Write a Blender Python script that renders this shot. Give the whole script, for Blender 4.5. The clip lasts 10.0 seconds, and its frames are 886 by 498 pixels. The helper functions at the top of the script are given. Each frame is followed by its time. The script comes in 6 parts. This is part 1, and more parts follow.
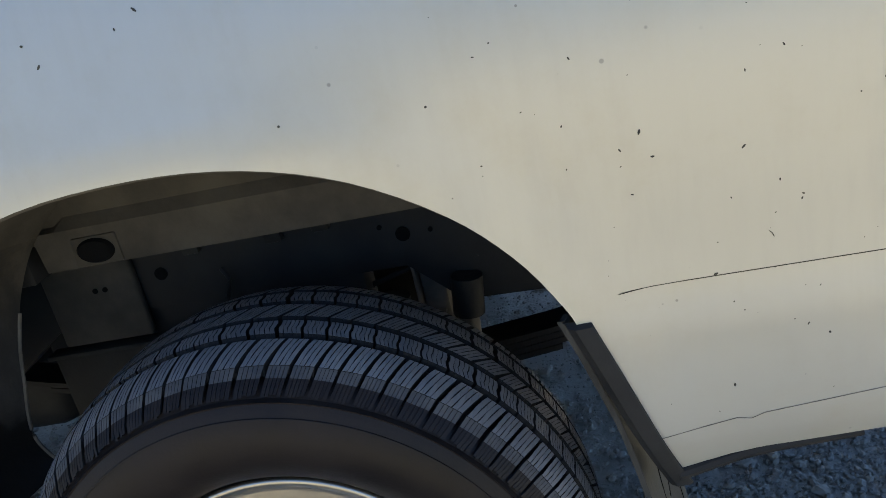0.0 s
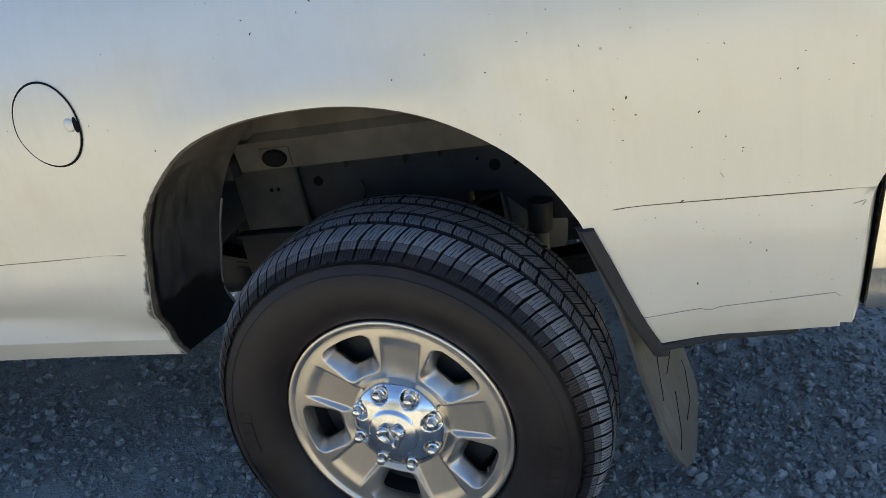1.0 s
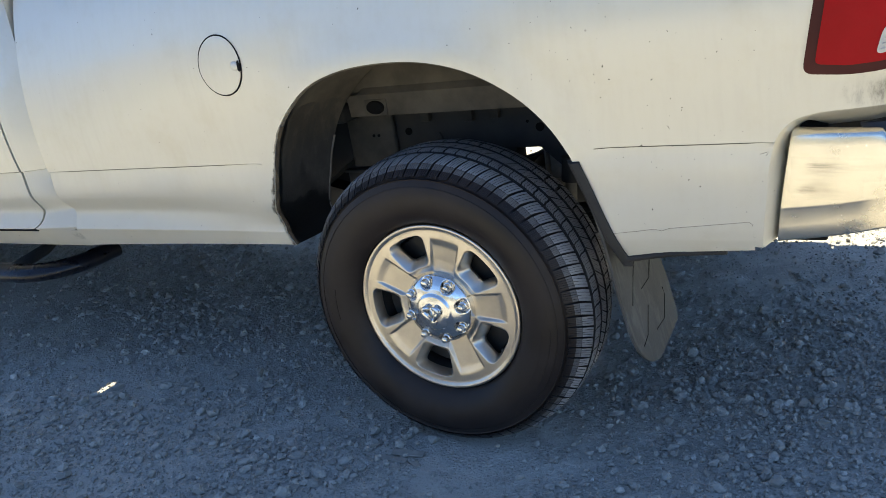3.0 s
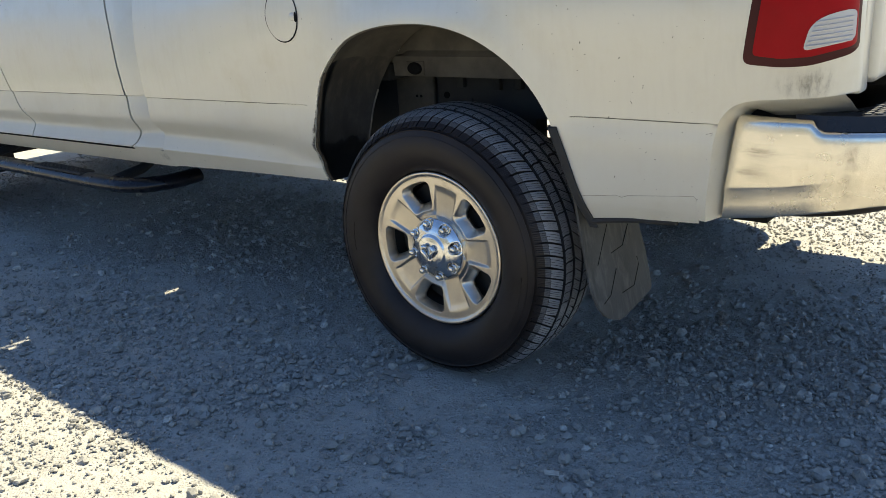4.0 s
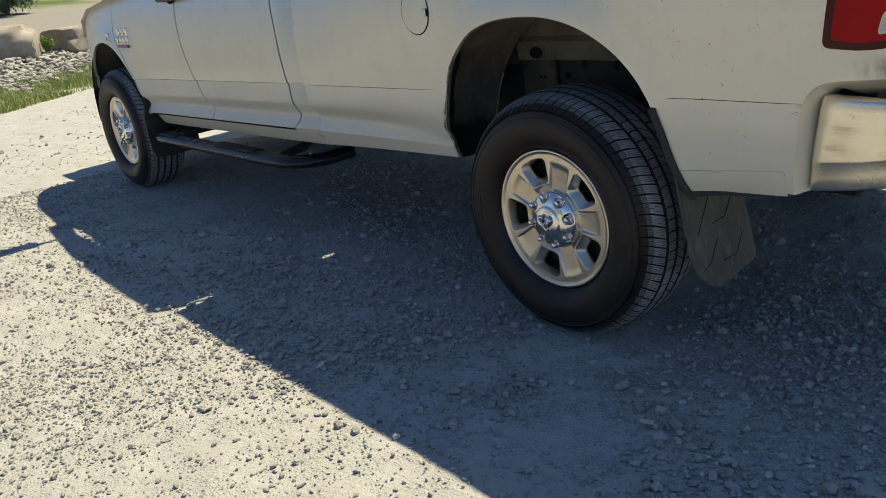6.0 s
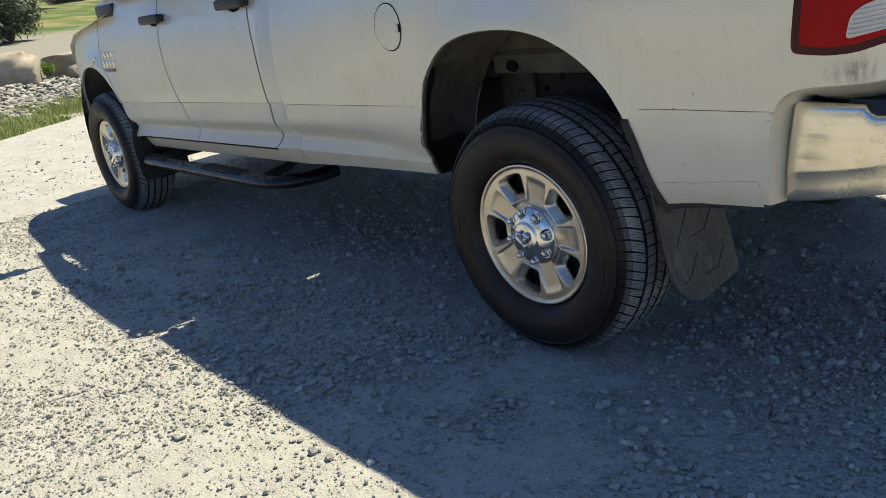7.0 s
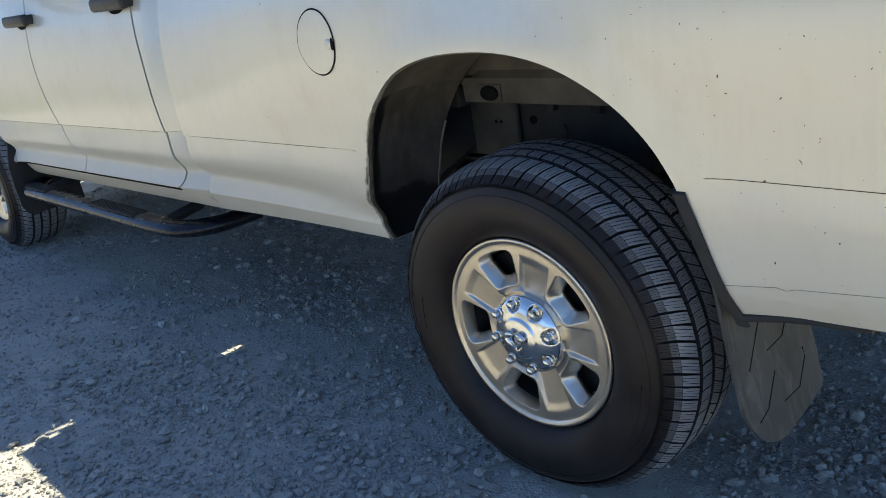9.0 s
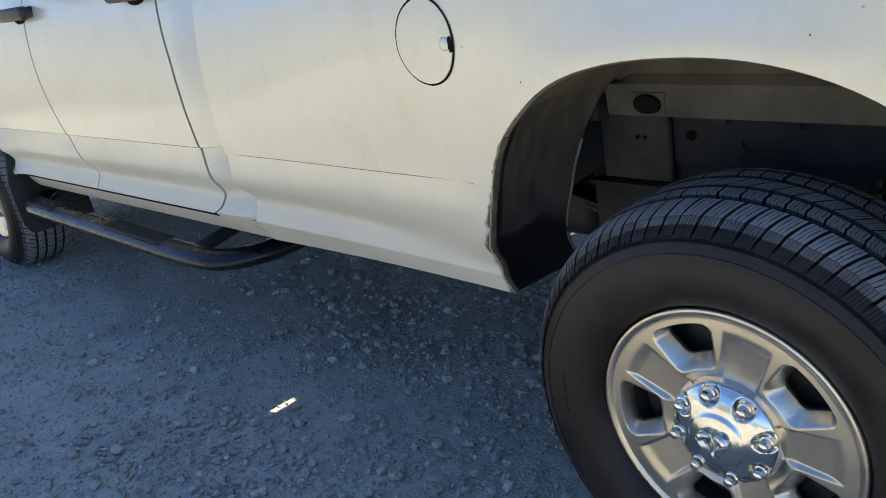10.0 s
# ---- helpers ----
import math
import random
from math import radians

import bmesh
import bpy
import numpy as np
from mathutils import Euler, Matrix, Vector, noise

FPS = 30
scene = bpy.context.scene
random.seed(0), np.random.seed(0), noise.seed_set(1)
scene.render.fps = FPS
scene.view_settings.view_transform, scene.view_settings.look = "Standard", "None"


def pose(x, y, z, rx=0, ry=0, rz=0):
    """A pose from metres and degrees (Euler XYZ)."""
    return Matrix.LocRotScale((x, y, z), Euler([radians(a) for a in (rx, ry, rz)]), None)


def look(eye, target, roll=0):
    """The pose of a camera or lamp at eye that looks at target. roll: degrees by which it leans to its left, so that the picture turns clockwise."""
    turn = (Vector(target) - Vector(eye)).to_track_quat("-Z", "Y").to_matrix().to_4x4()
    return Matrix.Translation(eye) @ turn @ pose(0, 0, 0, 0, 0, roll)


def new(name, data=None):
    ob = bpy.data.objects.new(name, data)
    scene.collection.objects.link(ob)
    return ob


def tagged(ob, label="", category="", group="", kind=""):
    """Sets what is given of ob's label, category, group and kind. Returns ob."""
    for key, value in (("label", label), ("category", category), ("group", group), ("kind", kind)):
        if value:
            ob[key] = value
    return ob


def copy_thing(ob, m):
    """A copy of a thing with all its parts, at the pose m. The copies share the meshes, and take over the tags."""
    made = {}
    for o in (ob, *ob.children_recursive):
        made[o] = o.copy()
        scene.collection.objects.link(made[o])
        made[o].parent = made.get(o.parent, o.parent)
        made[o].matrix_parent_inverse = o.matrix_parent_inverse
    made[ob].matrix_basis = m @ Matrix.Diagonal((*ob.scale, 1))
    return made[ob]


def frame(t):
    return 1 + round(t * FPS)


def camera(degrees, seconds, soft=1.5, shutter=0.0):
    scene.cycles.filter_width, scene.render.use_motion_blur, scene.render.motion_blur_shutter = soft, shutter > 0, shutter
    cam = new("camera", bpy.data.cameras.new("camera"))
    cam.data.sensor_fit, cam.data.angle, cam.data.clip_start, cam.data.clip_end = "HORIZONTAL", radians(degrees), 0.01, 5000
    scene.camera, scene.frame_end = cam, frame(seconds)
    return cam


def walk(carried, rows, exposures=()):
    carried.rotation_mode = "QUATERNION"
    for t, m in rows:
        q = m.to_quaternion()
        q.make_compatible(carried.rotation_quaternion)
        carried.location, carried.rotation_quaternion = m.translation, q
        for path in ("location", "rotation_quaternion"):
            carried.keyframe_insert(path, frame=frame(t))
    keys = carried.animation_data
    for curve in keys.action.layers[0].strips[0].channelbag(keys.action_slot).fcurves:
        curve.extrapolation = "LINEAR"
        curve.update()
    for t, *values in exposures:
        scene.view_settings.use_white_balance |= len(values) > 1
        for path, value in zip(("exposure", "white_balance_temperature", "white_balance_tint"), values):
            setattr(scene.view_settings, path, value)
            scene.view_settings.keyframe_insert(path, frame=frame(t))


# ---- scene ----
cam = camera(57.0, 10.0, soft=0.7)
PATH = [
    (0, (0.408, -0.787, 1.159), (0.108, 1.065, 0.466), -12.9),
    (0.5, (0.549, -0.96, 1.212), (-0.032, 0.808, 0.48), -12.4),
    (1, (0.624, -1.16, 1.226), (-0.059, 0.573, 0.497), -12.1),
    (1.5, (0.662, -1.388, 1.21), (-0.067, 0.332, 0.495), -9.9),
    (2, (0.728, -1.523, 1.224), (-0.021, 0.181, 0.493), -8.7),
    (2.2, (0.794, -1.562, 1.226), (-0.001, 0.116, 0.482), -8.8),
    (3.3, (1.117, -1.644, 1.165), (0.091, -0.045, 0.539), -8.0),
    (3.5, (1.204, -1.692, 1.151), (0.167, -0.104, 0.515), -6.2),
    (4, (1.431, -1.669, 1.113), (0.211, -0.215, 0.483), -3.8),
    (4.5, (1.633, -1.589, 1.143), (0.267, -0.346, 0.376), -4.8),
    (5, (1.697, -1.669, 1.191), (0.283, -0.487, 0.415), -7.8),
    (5.5, (1.693, -1.746, 1.195), (0.245, -0.576, 0.464), -7.2),
    (5.7, (1.687, -1.757, 1.199), (0.222, -0.586, 0.498), -7.2),
    (6.8, (1.732, -1.71, 1.187), (0.213, -0.576, 0.549), -8.7),
    (7, (1.715, -1.649, 1.177), (0.209, -0.496, 0.542), -9.1),
    (7.5, (1.641, -1.55, 1.186), (0.189, -0.341, 0.531), -9.6),
    (8, (1.399, -1.498, 1.193), (0.058, -0.182, 0.507), -7.5),
    (8.5, (1.25, -1.385, 1.191), (-0.097, -0.074, 0.507), -8.2),
    (9, (1.1, -1.175, 1.204), (-0.3, 0.074, 0.512), -9.3),
    (9.5, (0.829, -1.065, 1.206), (-0.558, 0.192, 0.5), -9.9),
    (10, (0.556, -1.02, 1.221), (-0.832, 0.22, 0.488), -10.3),
]
walk(cam, [(t, look(eye, target, roll)) for t, eye, target, roll in PATH],
     exposures=[(t, e, k + 150, 8) for t, e, k in ((0, 1.36, 6250), (0.5, 1.52, 6250), (1, 1.62, 6250), (2, 1.74, 6250), (3.5, 1.66, 6250), (4.1, 1.13, 6250), (4.6, 0.74, 6320), (5.5, 0.64, 6250), (7.0, 0.78, 6050), (7.6, 0.99, 5900), (8.0, 1.10, 5920), (8.4, 1.30, 5900), (9.0, 1.44, 6050), (10, 1.70, 6150))])

# ---- light ----
SUN_DIR = Vector((-0.012, -0.54, -1.0)).normalized()      # the way the sunlight travels
SUN_EL = math.asin(-SUN_DIR.z)
sky_world = bpy.data.worlds.new("sky")
scene.world = sky_world
sky_world.use_nodes = True
wn = sky_world.node_tree.nodes
sky_tex = wn.new("ShaderNodeTexSky")
sky_tex.sky_type, sky_tex.sun_disc = "NISHITA", False
sky_tex.sun_elevation, sky_tex.sun_rotation = SUN_EL, math.atan2(-SUN_DIR.x, -SUN_DIR.y)
sky_tex.air_density, sky_tex.dust_density, sky_tex.ozone_density = 0.75, 0.1, 5.2
sky_world.node_tree.links.new(sky_tex.outputs[0], wn["Background"].inputs[0])
wn["Background"].inputs[1].default_value = 0.104
sun_data = bpy.data.lights.new("sun", "SUN")
sun_data.energy, sun_data.angle, sun_data.color = 5.1, radians(0.53), (1.0, 0.885, 0.64)
sun = new("sun", sun_data)
sun.rotation_mode = "QUATERNION"
sun.rotation_quaternion = SUN_DIR.to_track_quat("-Z", "Y")
sun.location = (0, 6, 10)

# ---- materials ----


class Nodes:
    """A small node-graph writer for one material."""

    def __init__(self, name):
        self.m = bpy.data.materials.new(name)
        self.m.use_nodes = True
        self.t = self.m.node_tree
        self.p = self.t.nodes["Principled BSDF"]
        self.co = self.t.nodes.new("ShaderNodeTexCoord")

    def put(self, socket, value):
        if hasattr(value, "is_output"):
            self.t.links.new(value, socket)
        elif isinstance(value, (tuple, list)) and len(value) == 3 and socket.type == "RGBA":
            socket.default_value = (*value, 1)
        else:
            socket.default_value = value

    def set(self, **values):
        for k, v in values.items():
            self.put(self.p.inputs[k.replace("_", " ")], v)
        return self

    def mapped(self, scale=(1, 1, 1), space="Object"):
        n = self.t.nodes.new("ShaderNodeMapping")
        n.inputs["Scale"].default_value = scale
        self.t.links.new(self.co.outputs[space], n.inputs["Vector"])
        return n.outputs[0]

    def noise(self, scale, detail=4, rough=0.55, vec=None, distortion=0.0):
        n = self.t.nodes.new("ShaderNodeTexNoise")
        n.inputs["Scale"].default_value, n.inputs["Detail"].default_value = scale, detail
        n.inputs["Roughness"].default_value, n.inputs["Distortion"].default_value = rough, distortion
        self.t.links.new(vec or self.co.outputs["Object"], n.inputs["Vector"])
        return n.outputs["Fac"]

    def cells(self, scale, out="Distance", vec=None, rand=1.0):
        n = self.t.nodes.new("ShaderNodeTexVoronoi")
        n.inputs["Scale"].default_value, n.inputs["Randomness"].default_value = scale, rand
        self.t.links.new(vec or self.co.outputs["Object"], n.inputs["Vector"])
        return n.outputs[out]

    def ramp(self, fac, lo, hi, a=0.0, b=1.0):
        n = self.t.nodes.new("ShaderNodeMapRange")
        n.interpolation_type = "SMOOTHSTEP"
        for i, v in enumerate((fac, lo, hi, a, b)):
            self.put(n.inputs[i], v)
        return n.outputs[0]

    def math(self, op, a, b=0.0):
        n = self.t.nodes.new("ShaderNodeMath")
        n.operation = op
        self.put(n.inputs[0], a), self.put(n.inputs[1], b)
        return n.outputs[0]

    def mix(self, fac, a, b):
        n = self.t.nodes.new("ShaderNodeMix")
        n.data_type = "RGBA"
        self.put(n.inputs["Factor"], fac), self.put(n.inputs[6], a), self.put(n.inputs[7], b)
        return n.outputs[2]

    def bump(self, height, strength=0.3, distance=0.002):
        n = self.t.nodes.new("ShaderNodeBump")
        n.inputs["Strength"].default_value, n.inputs["Distance"].default_value = strength, distance
        self.t.links.new(height, n.inputs["Height"])
        old = self.p.inputs["Normal"]
        if old.is_linked:
            self.t.links.new(old.links[0].from_socket, n.inputs["Normal"])
        self.t.links.new(n.outputs[0], old)
        return self


def paint_material(name, dirt=1.0):
    n = Nodes(name)
    streak = n.noise(1.0, 5, 0.6, n.mapped((60, 60, 5)))
    cloud = n.noise(3.0, 5, 0.6)
    dust = n.math("MULTIPLY", n.ramp(streak, 0.35, 0.8), n.ramp(cloud, 0.3, 0.75))
    dust = n.math("MULTIPLY", dust, 0.20 * dirt)
    spots = n.math("MULTIPLY", n.ramp(n.cells(19.0), 0.055, 0.03), n.ramp(n.noise(2.2, 2), 0.52, 0.62))
    fleck = n.math("MULTIPLY", n.ramp(n.cells(46.0), 0.085, 0.05), n.ramp(n.noise(5.0, 2), 0.55, 0.66))
    mud = n.math("MULTIPLY", n.math("MAXIMUM", spots, fleck), 0.85 * dirt)
    base = n.mix(dust, (0.60, 0.58, 0.515), (0.445, 0.415, 0.35))
    stain = n.math("MULTIPLY", n.ramp(n.noise(5.5, 7, 0.7), 0.46, 0.72), 0.30 * dirt)
    base = n.mix(stain, base, (0.50, 0.45, 0.34))
    grime = n.math("MAXIMUM", dust, mud)
    sep = n.t.nodes.new("ShaderNodeSeparateXYZ")
    n.t.links.new(n.co.outputs["Object"], sep.inputs[0])
    splash = n.ramp(n.math("ADD", sep.outputs[2], n.math("MULTIPLY", n.math("SUBTRACT", cloud, 0.5), 0.25)), 0.82, 0.64)
    base = n.mix(n.math("MULTIPLY", splash, 0.32), base, (0.52, 0.475, 0.365))
    base = n.mix(mud, base, (0.07, 0.055, 0.04))
    grime = n.math("MAXIMUM", grime, n.math("MULTIPLY", splash, n.ramp(streak, 0.2, 0.8, 0.26, 0.34)))
    n.set(Base_Color=base, Metallic=n.ramp(grime, 0.0, 0.6, 0.5, 0.0), Roughness=n.ramp(grime, 0, 0.5, 0.40, 0.75),
          Coat_Weight=n.ramp(grime, 0.0, 0.6, 0.42, 0.05), Coat_Roughness=n.ramp(cloud, 0.3, 0.8, 0.06, 0.20))
    n.bump(n.noise(420, 2), 0.04, 0.0006)
    n.bump(n.noise(5.5, 3, 0.5), 0.22, 0.006)
    return n.m


def plain_material(name, a, b, rough=0.6, metal=0.0, scale=6.0, bump=0.2, fine=180.0, rough2=None, spec=0.5):
    n = Nodes(name)
    f = n.ramp(n.noise(scale, 6, 0.6), 0.3, 0.72)
    n.set(Base_Color=n.mix(f, a, b), Metallic=metal, Roughness=n.ramp(f, 0, 1, rough, rough2 if rough2 is not None else min(1, rough + 0.12)))
    n.p.inputs["Specular IOR Level"].default_value = spec
    n.bump(n.noise(fine, 4), bump, 0.0015)
    return n.m


def chrome_material(name, base=(0.74, 0.73, 0.71), rough=0.07, dirt=0.5):
    n = Nodes(name)
    film = n.math("MULTIPLY", n.ramp(n.noise(9, 6, 0.65), 0.38, 0.75), dirt)
    specks = n.math("MULTIPLY", n.ramp(n.cells(70), 0.12, 0.06), n.ramp(n.noise(14, 2), 0.5, 0.65))
    grime = n.math("MAXIMUM", film, n.math("MULTIPLY", specks, 0.8 * min(1, dirt * 1.5)))
    n.set(Base_Color=n.mix(grime, base, (0.36, 0.30, 0.22)), Metallic=n.ramp(grime, 0, 1, 1.0, 0.45), Roughness=n.ramp(grime, 0, 0.8, rough, 0.5))
    n.bump(n.noise(300, 2), 0.03, 0.0004)
    return n.m


PAINT = paint_material("silver_beige_paint")
PAINT_FILM = paint_material("filmed_paint", 1.5)
CHROME = chrome_material("chrome", rough=0.17, dirt=0.25)
WHEEL_STEEL = chrome_material("chrome_clad_wheel", (0.63, 0.575, 0.495), 0.31, 0.45)
BUMPER_CHROME = chrome_material("dirty_bumper_chrome", (0.78, 0.725, 0.62), 0.26, 0.24)
BLACK_PLASTIC = plain_material("black_plastic", (0.012, 0.012, 0.013), (0.03, 0.03, 0.03), 0.45, scale=14)
STEP_PAINT = plain_material("black_step_paint", (0.005, 0.0055, 0.009), (0.014, 0.014, 0.018), 0.24, scale=14, bump=0.1, spec=0.35)
def flap_rubber():
    """Black rubber with a thin dust film, rubbed and run down in streaks."""
    n = Nodes("mudflap_rubber")
    runs = n.ramp(n.noise(1.0, 6, 0.65, n.mapped((48, 48, 7)), 0.6), 0.38, 0.72)
    film = n.ramp(n.noise(7.0, 5, 0.6), 0.30, 0.75)
    dust = n.math("MAXIMUM", n.math("MULTIPLY", runs, 0.75), n.math("MULTIPLY", film, 0.45))
    n.set(Base_Color=n.mix(dust, (0.027, 0.0265, 0.025), (0.135, 0.130, 0.114)), Roughness=n.ramp(dust, 0, 1, 0.62, 0.9))
    n.bump(n.noise(160, 4), 0.35, 0.0015)
    return n.m


RUBBER = flap_rubber()
TRIM_RUBBER = plain_material("trim_rubber", (0.010, 0.010, 0.011), (0.029, 0.0275, 0.025), 0.7, scale=14, bump=0.25)


def liner_material():
    """Black underseal under a film of grey-brown dust that has run and flaked off in patches."""
    n = Nodes("underseal_liner")
    sep = n.t.nodes.new("ShaderNodeSeparateXYZ")
    n.t.links.new(n.co.outputs["Object"], sep.inputs[0])
    wander = n.math("MULTIPLY", n.math("SUBTRACT", n.noise(9, 6, 0.6), 0.5), 0.16)
    film = n.math("MULTIPLY", n.ramp(n.math("ADD", sep.outputs[2], wander), 0.640, 0.652), n.ramp(n.math("ADD", sep.outputs[1], n.math("MULTIPLY", wander, 0.4)), 0.030, 0.042))
    runs = n.ramp(n.noise(1.0, 7, 0.68, n.mapped((34, 34, 12))), 0.3, 0.72)
    dust = n.math("MULTIPLY", film, n.ramp(runs, 0, 1, 0.38, 1.0))
    n.set(Base_Color=n.mix(dust, (0.008, 0.0075, 0.007), n.mix(n.ramp(n.math("ADD", sep.outputs[2], wander), 0.74, 0.90), (0.058, 0.054, 0.048), (0.104, 0.089, 0.067))), Roughness=n.ramp(dust, 0, 1, 0.5, 0.9))
    n.bump(n.noise(90, 5), 0.6, 0.002)
    return n.m


LINER = liner_material()
WHEELHOUSE = plain_material("dusty_wheelhouse", (0.058, 0.050, 0.039), (0.122, 0.106, 0.081), 0.85, scale=8, bump=0.3)
ARCH_DIRT = plain_material("arch_dirt", (0.018, 0.013, 0.009), (0.085, 0.065, 0.041), 0.9, scale=24, bump=0.8, fine=120)
FRAME_BLACK = plain_material("frame_black", (0.010, 0.010, 0.011), (0.035, 0.033, 0.029), 0.6, scale=7, bump=0.3)
DUSTY_STEEL = plain_material("dusty_steel", (0.10, 0.095, 0.085), (0.26, 0.235, 0.19), 0.7, scale=12, bump=0.3)
DARK_STEEL = plain_material("dark_dusty_steel", (0.022, 0.021, 0.019), (0.055, 0.052, 0.044), 0.75, scale=12, bump=0.3)
# near-black for seals and gaps, and for hollows whose shade is put into the colour
SEAL_HOLLOW = plain_material("seal_and_hollow_black", (0.006, 0.006, 0.006), (0.010, 0.010, 0.010), 0.8, spec=0.12)
RED_BADGE = plain_material("red_badge", (0.30, 0.10, 0.08), (0.38, 0.16, 0.12), 0.4)
FILM_DIRT = plain_material("film_edge_dirt", (0.16, 0.145, 0.115), (0.30, 0.27, 0.22), 0.85, scale=40)
# for mud specks and scratches, and for the shade painted along the body line
SCUFF_AND_SHADE = plain_material("dark_scuff_and_shade", (0.035, 0.032, 0.026), (0.09, 0.08, 0.06), 0.85, scale=60)


def tyre_material(name, tread):
    n = Nodes(name)
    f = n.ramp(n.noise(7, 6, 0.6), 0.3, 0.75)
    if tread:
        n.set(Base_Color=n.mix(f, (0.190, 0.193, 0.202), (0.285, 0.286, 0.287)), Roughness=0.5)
        w = n.t.nodes.new("ShaderNodeTexWave")
        w.wave_type, w.bands_direction, w.wave_profile = "BANDS", "X", "SAW"
        w.inputs["Scale"].default_value, w.inputs["Distortion"].default_value = 42.0, 0.6
        uv = n.t.nodes.new("ShaderNodeUVMap")
        n.t.links.new(uv.outputs[0], w.inputs["Vector"])
        n.bump(n.ramp(w.outputs["Fac"], 0.0, 0.14), 0.55, 0.002)
    else:
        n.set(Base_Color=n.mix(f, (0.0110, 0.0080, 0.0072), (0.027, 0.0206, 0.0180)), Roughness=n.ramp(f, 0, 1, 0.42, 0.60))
        n.p.inputs["Specular IOR Level"].default_value = 0.28
    n.bump(n.noise(260, 3), 0.25, 0.001)
    return n.m


# groove walls and sipe floors: their shade is put into a darker rubber
GROOVE = plain_material("shaded_groove_rubber", (0.008, 0.008, 0.0085), (0.018, 0.018, 0.019), 0.7, scale=20)
SHOULDER = plain_material("tyre_shoulder", (0.065, 0.065, 0.068), (0.120, 0.119, 0.119), 0.62, scale=26, bump=0.5, fine=140)
TREAD, SIDEWALL = tyre_material("tyre_tread", True), tyre_material("tyre_sidewall", False)


def lens_material(name, col, col2):
    n = Nodes(name)
    f = n.ramp(n.noise(5, 3), 0.35, 0.7)
    n.set(Base_Color=n.mix(f, col, col2), Roughness=0.3, Coat_Weight=0.04, Coat_Roughness=0.05)
    n.p.inputs["Specular IOR Level"].default_value = 0.12
    n.bump(n.noise(320, 1), 0.06, 0.001)
    return n.m


RED_LENS = lens_material("red_lens", (0.26, 0.0, 0.003), (0.33, 0.001, 0.006))
DARK_LENS = lens_material("smoked_red_lens", (0.045, 0.010, 0.010), (0.07, 0.018, 0.015))
CLEAR_LENS = lens_material("clear_lens", (0.46, 0.44, 0.41), (0.56, 0.53, 0.50))


def glass_material(name, col):
    n = Nodes(name)
    n.set(Base_Color=col, Roughness=0.02, Transmission_Weight=0.6, IOR=1.5)
    return n.m


GLASS = glass_material("tinted_glass", (0.05, 0.055, 0.06))


def dirt_material():
    n = Nodes("dirt_ground")
    big = n.ramp(n.noise(0.45, 5, 0.6), 0.3, 0.7)
    mid = n.ramp(n.noise(5.0, 6, 0.65), 0.3, 0.72)
    fine = n.noise(70, 6, 0.7)
    base = n.mix(mid, (0.340, 0.330, 0.298), (0.415, 0.403, 0.362))
    base = n.mix(n.math("MULTIPLY", big, 0.35), base, (0.40, 0.386, 0.346))
    base = n.mix(n.ramp(fine, 0.56, 0.72, 0.0, 0.18), base, (0.16, 0.152, 0.135))
    patch = n.ramp(n.noise(7.0, 4), 0.38, 0.6)
    grit = n.ramp(n.cells(95.0, "Color"), 0.2, 0.8)
    base = n.mix(n.math("MULTIPLY", patch, 0.18), base, n.mix(grit, (0.25, 0.241, 0.218), (0.49, 0.475, 0.425)))
    # darkens the lines between grit cells: crevice shade put into the colour
    rim = n.math("MULTIPLY", n.ramp(n.cells(95.0), 0.42, 0.62), patch)
    base = n.mix(n.math("MULTIPLY", rim, 0.12), base, (0.10, 0.095, 0.085))
    # green cover where the land rises past the bank
    geo = n.t.nodes.new("ShaderNodeNewGeometry")
    sep = n.t.nodes.new("ShaderNodeSeparateXYZ")
    n.t.links.new(geo.outputs["Position"], sep.inputs[0])
    edge = n.math("ADD", sep.outputs[2], n.math("MULTIPLY", n.noise(0.12, 4), 1.6))
    green = n.math("MULTIPLY", n.ramp(edge, 1.75, 2.2), n.math("MULTIPLY", n.ramp(sep.outputs[0], -14.0, -24.0), n.ramp(sep.outputs[1], -5.0, -2.0)))
    # dark cover on unseen land at -y, added to darken the doors' reflections
    unseen_dark_cover = n.ramp(n.math("ADD", sep.outputs[1], n.math("MULTIPLY", n.noise(0.5, 4), 1.6)), -7.5, -9.5)
    base = n.mix(unseen_dark_cover, base, n.mix(n.ramp(n.noise(0.3, 6, 0.7), 0.4, 0.6), (0.055, 0.065, 0.05), (0.16, 0.16, 0.14)))
    base = n.mix(n.ramp(sep.outputs[0], -10.5, -13.5, 0.0, 0.75), base, (0.19, 0.172, 0.135))
    grass = n.mix(n.ramp(n.noise(0.35, 5), 0.4, 0.65), (0.065, 0.105, 0.022), (0.20, 0.185, 0.08))
    n.set(Base_Color=n.mix(green, base, grass), Roughness=0.95)
    n.p.inputs["Specular IOR Level"].default_value = 0.2
    n.bump(n.noise(24, 7, 0.66), 1.0, 0.012)
    n.bump(n.noise(75, 6, 0.62), 1.0, 0.004)
    n.bump(n.math("MULTIPLY", n.ramp(n.cells(95.0), 0.55, 0.1), patch), 0.8, 0.004)
    n.bump(fine, 0.7, 0.002)
    n.bump(n.noise(190, 5, 0.7), 0.7, 0.0015)
    return n.m


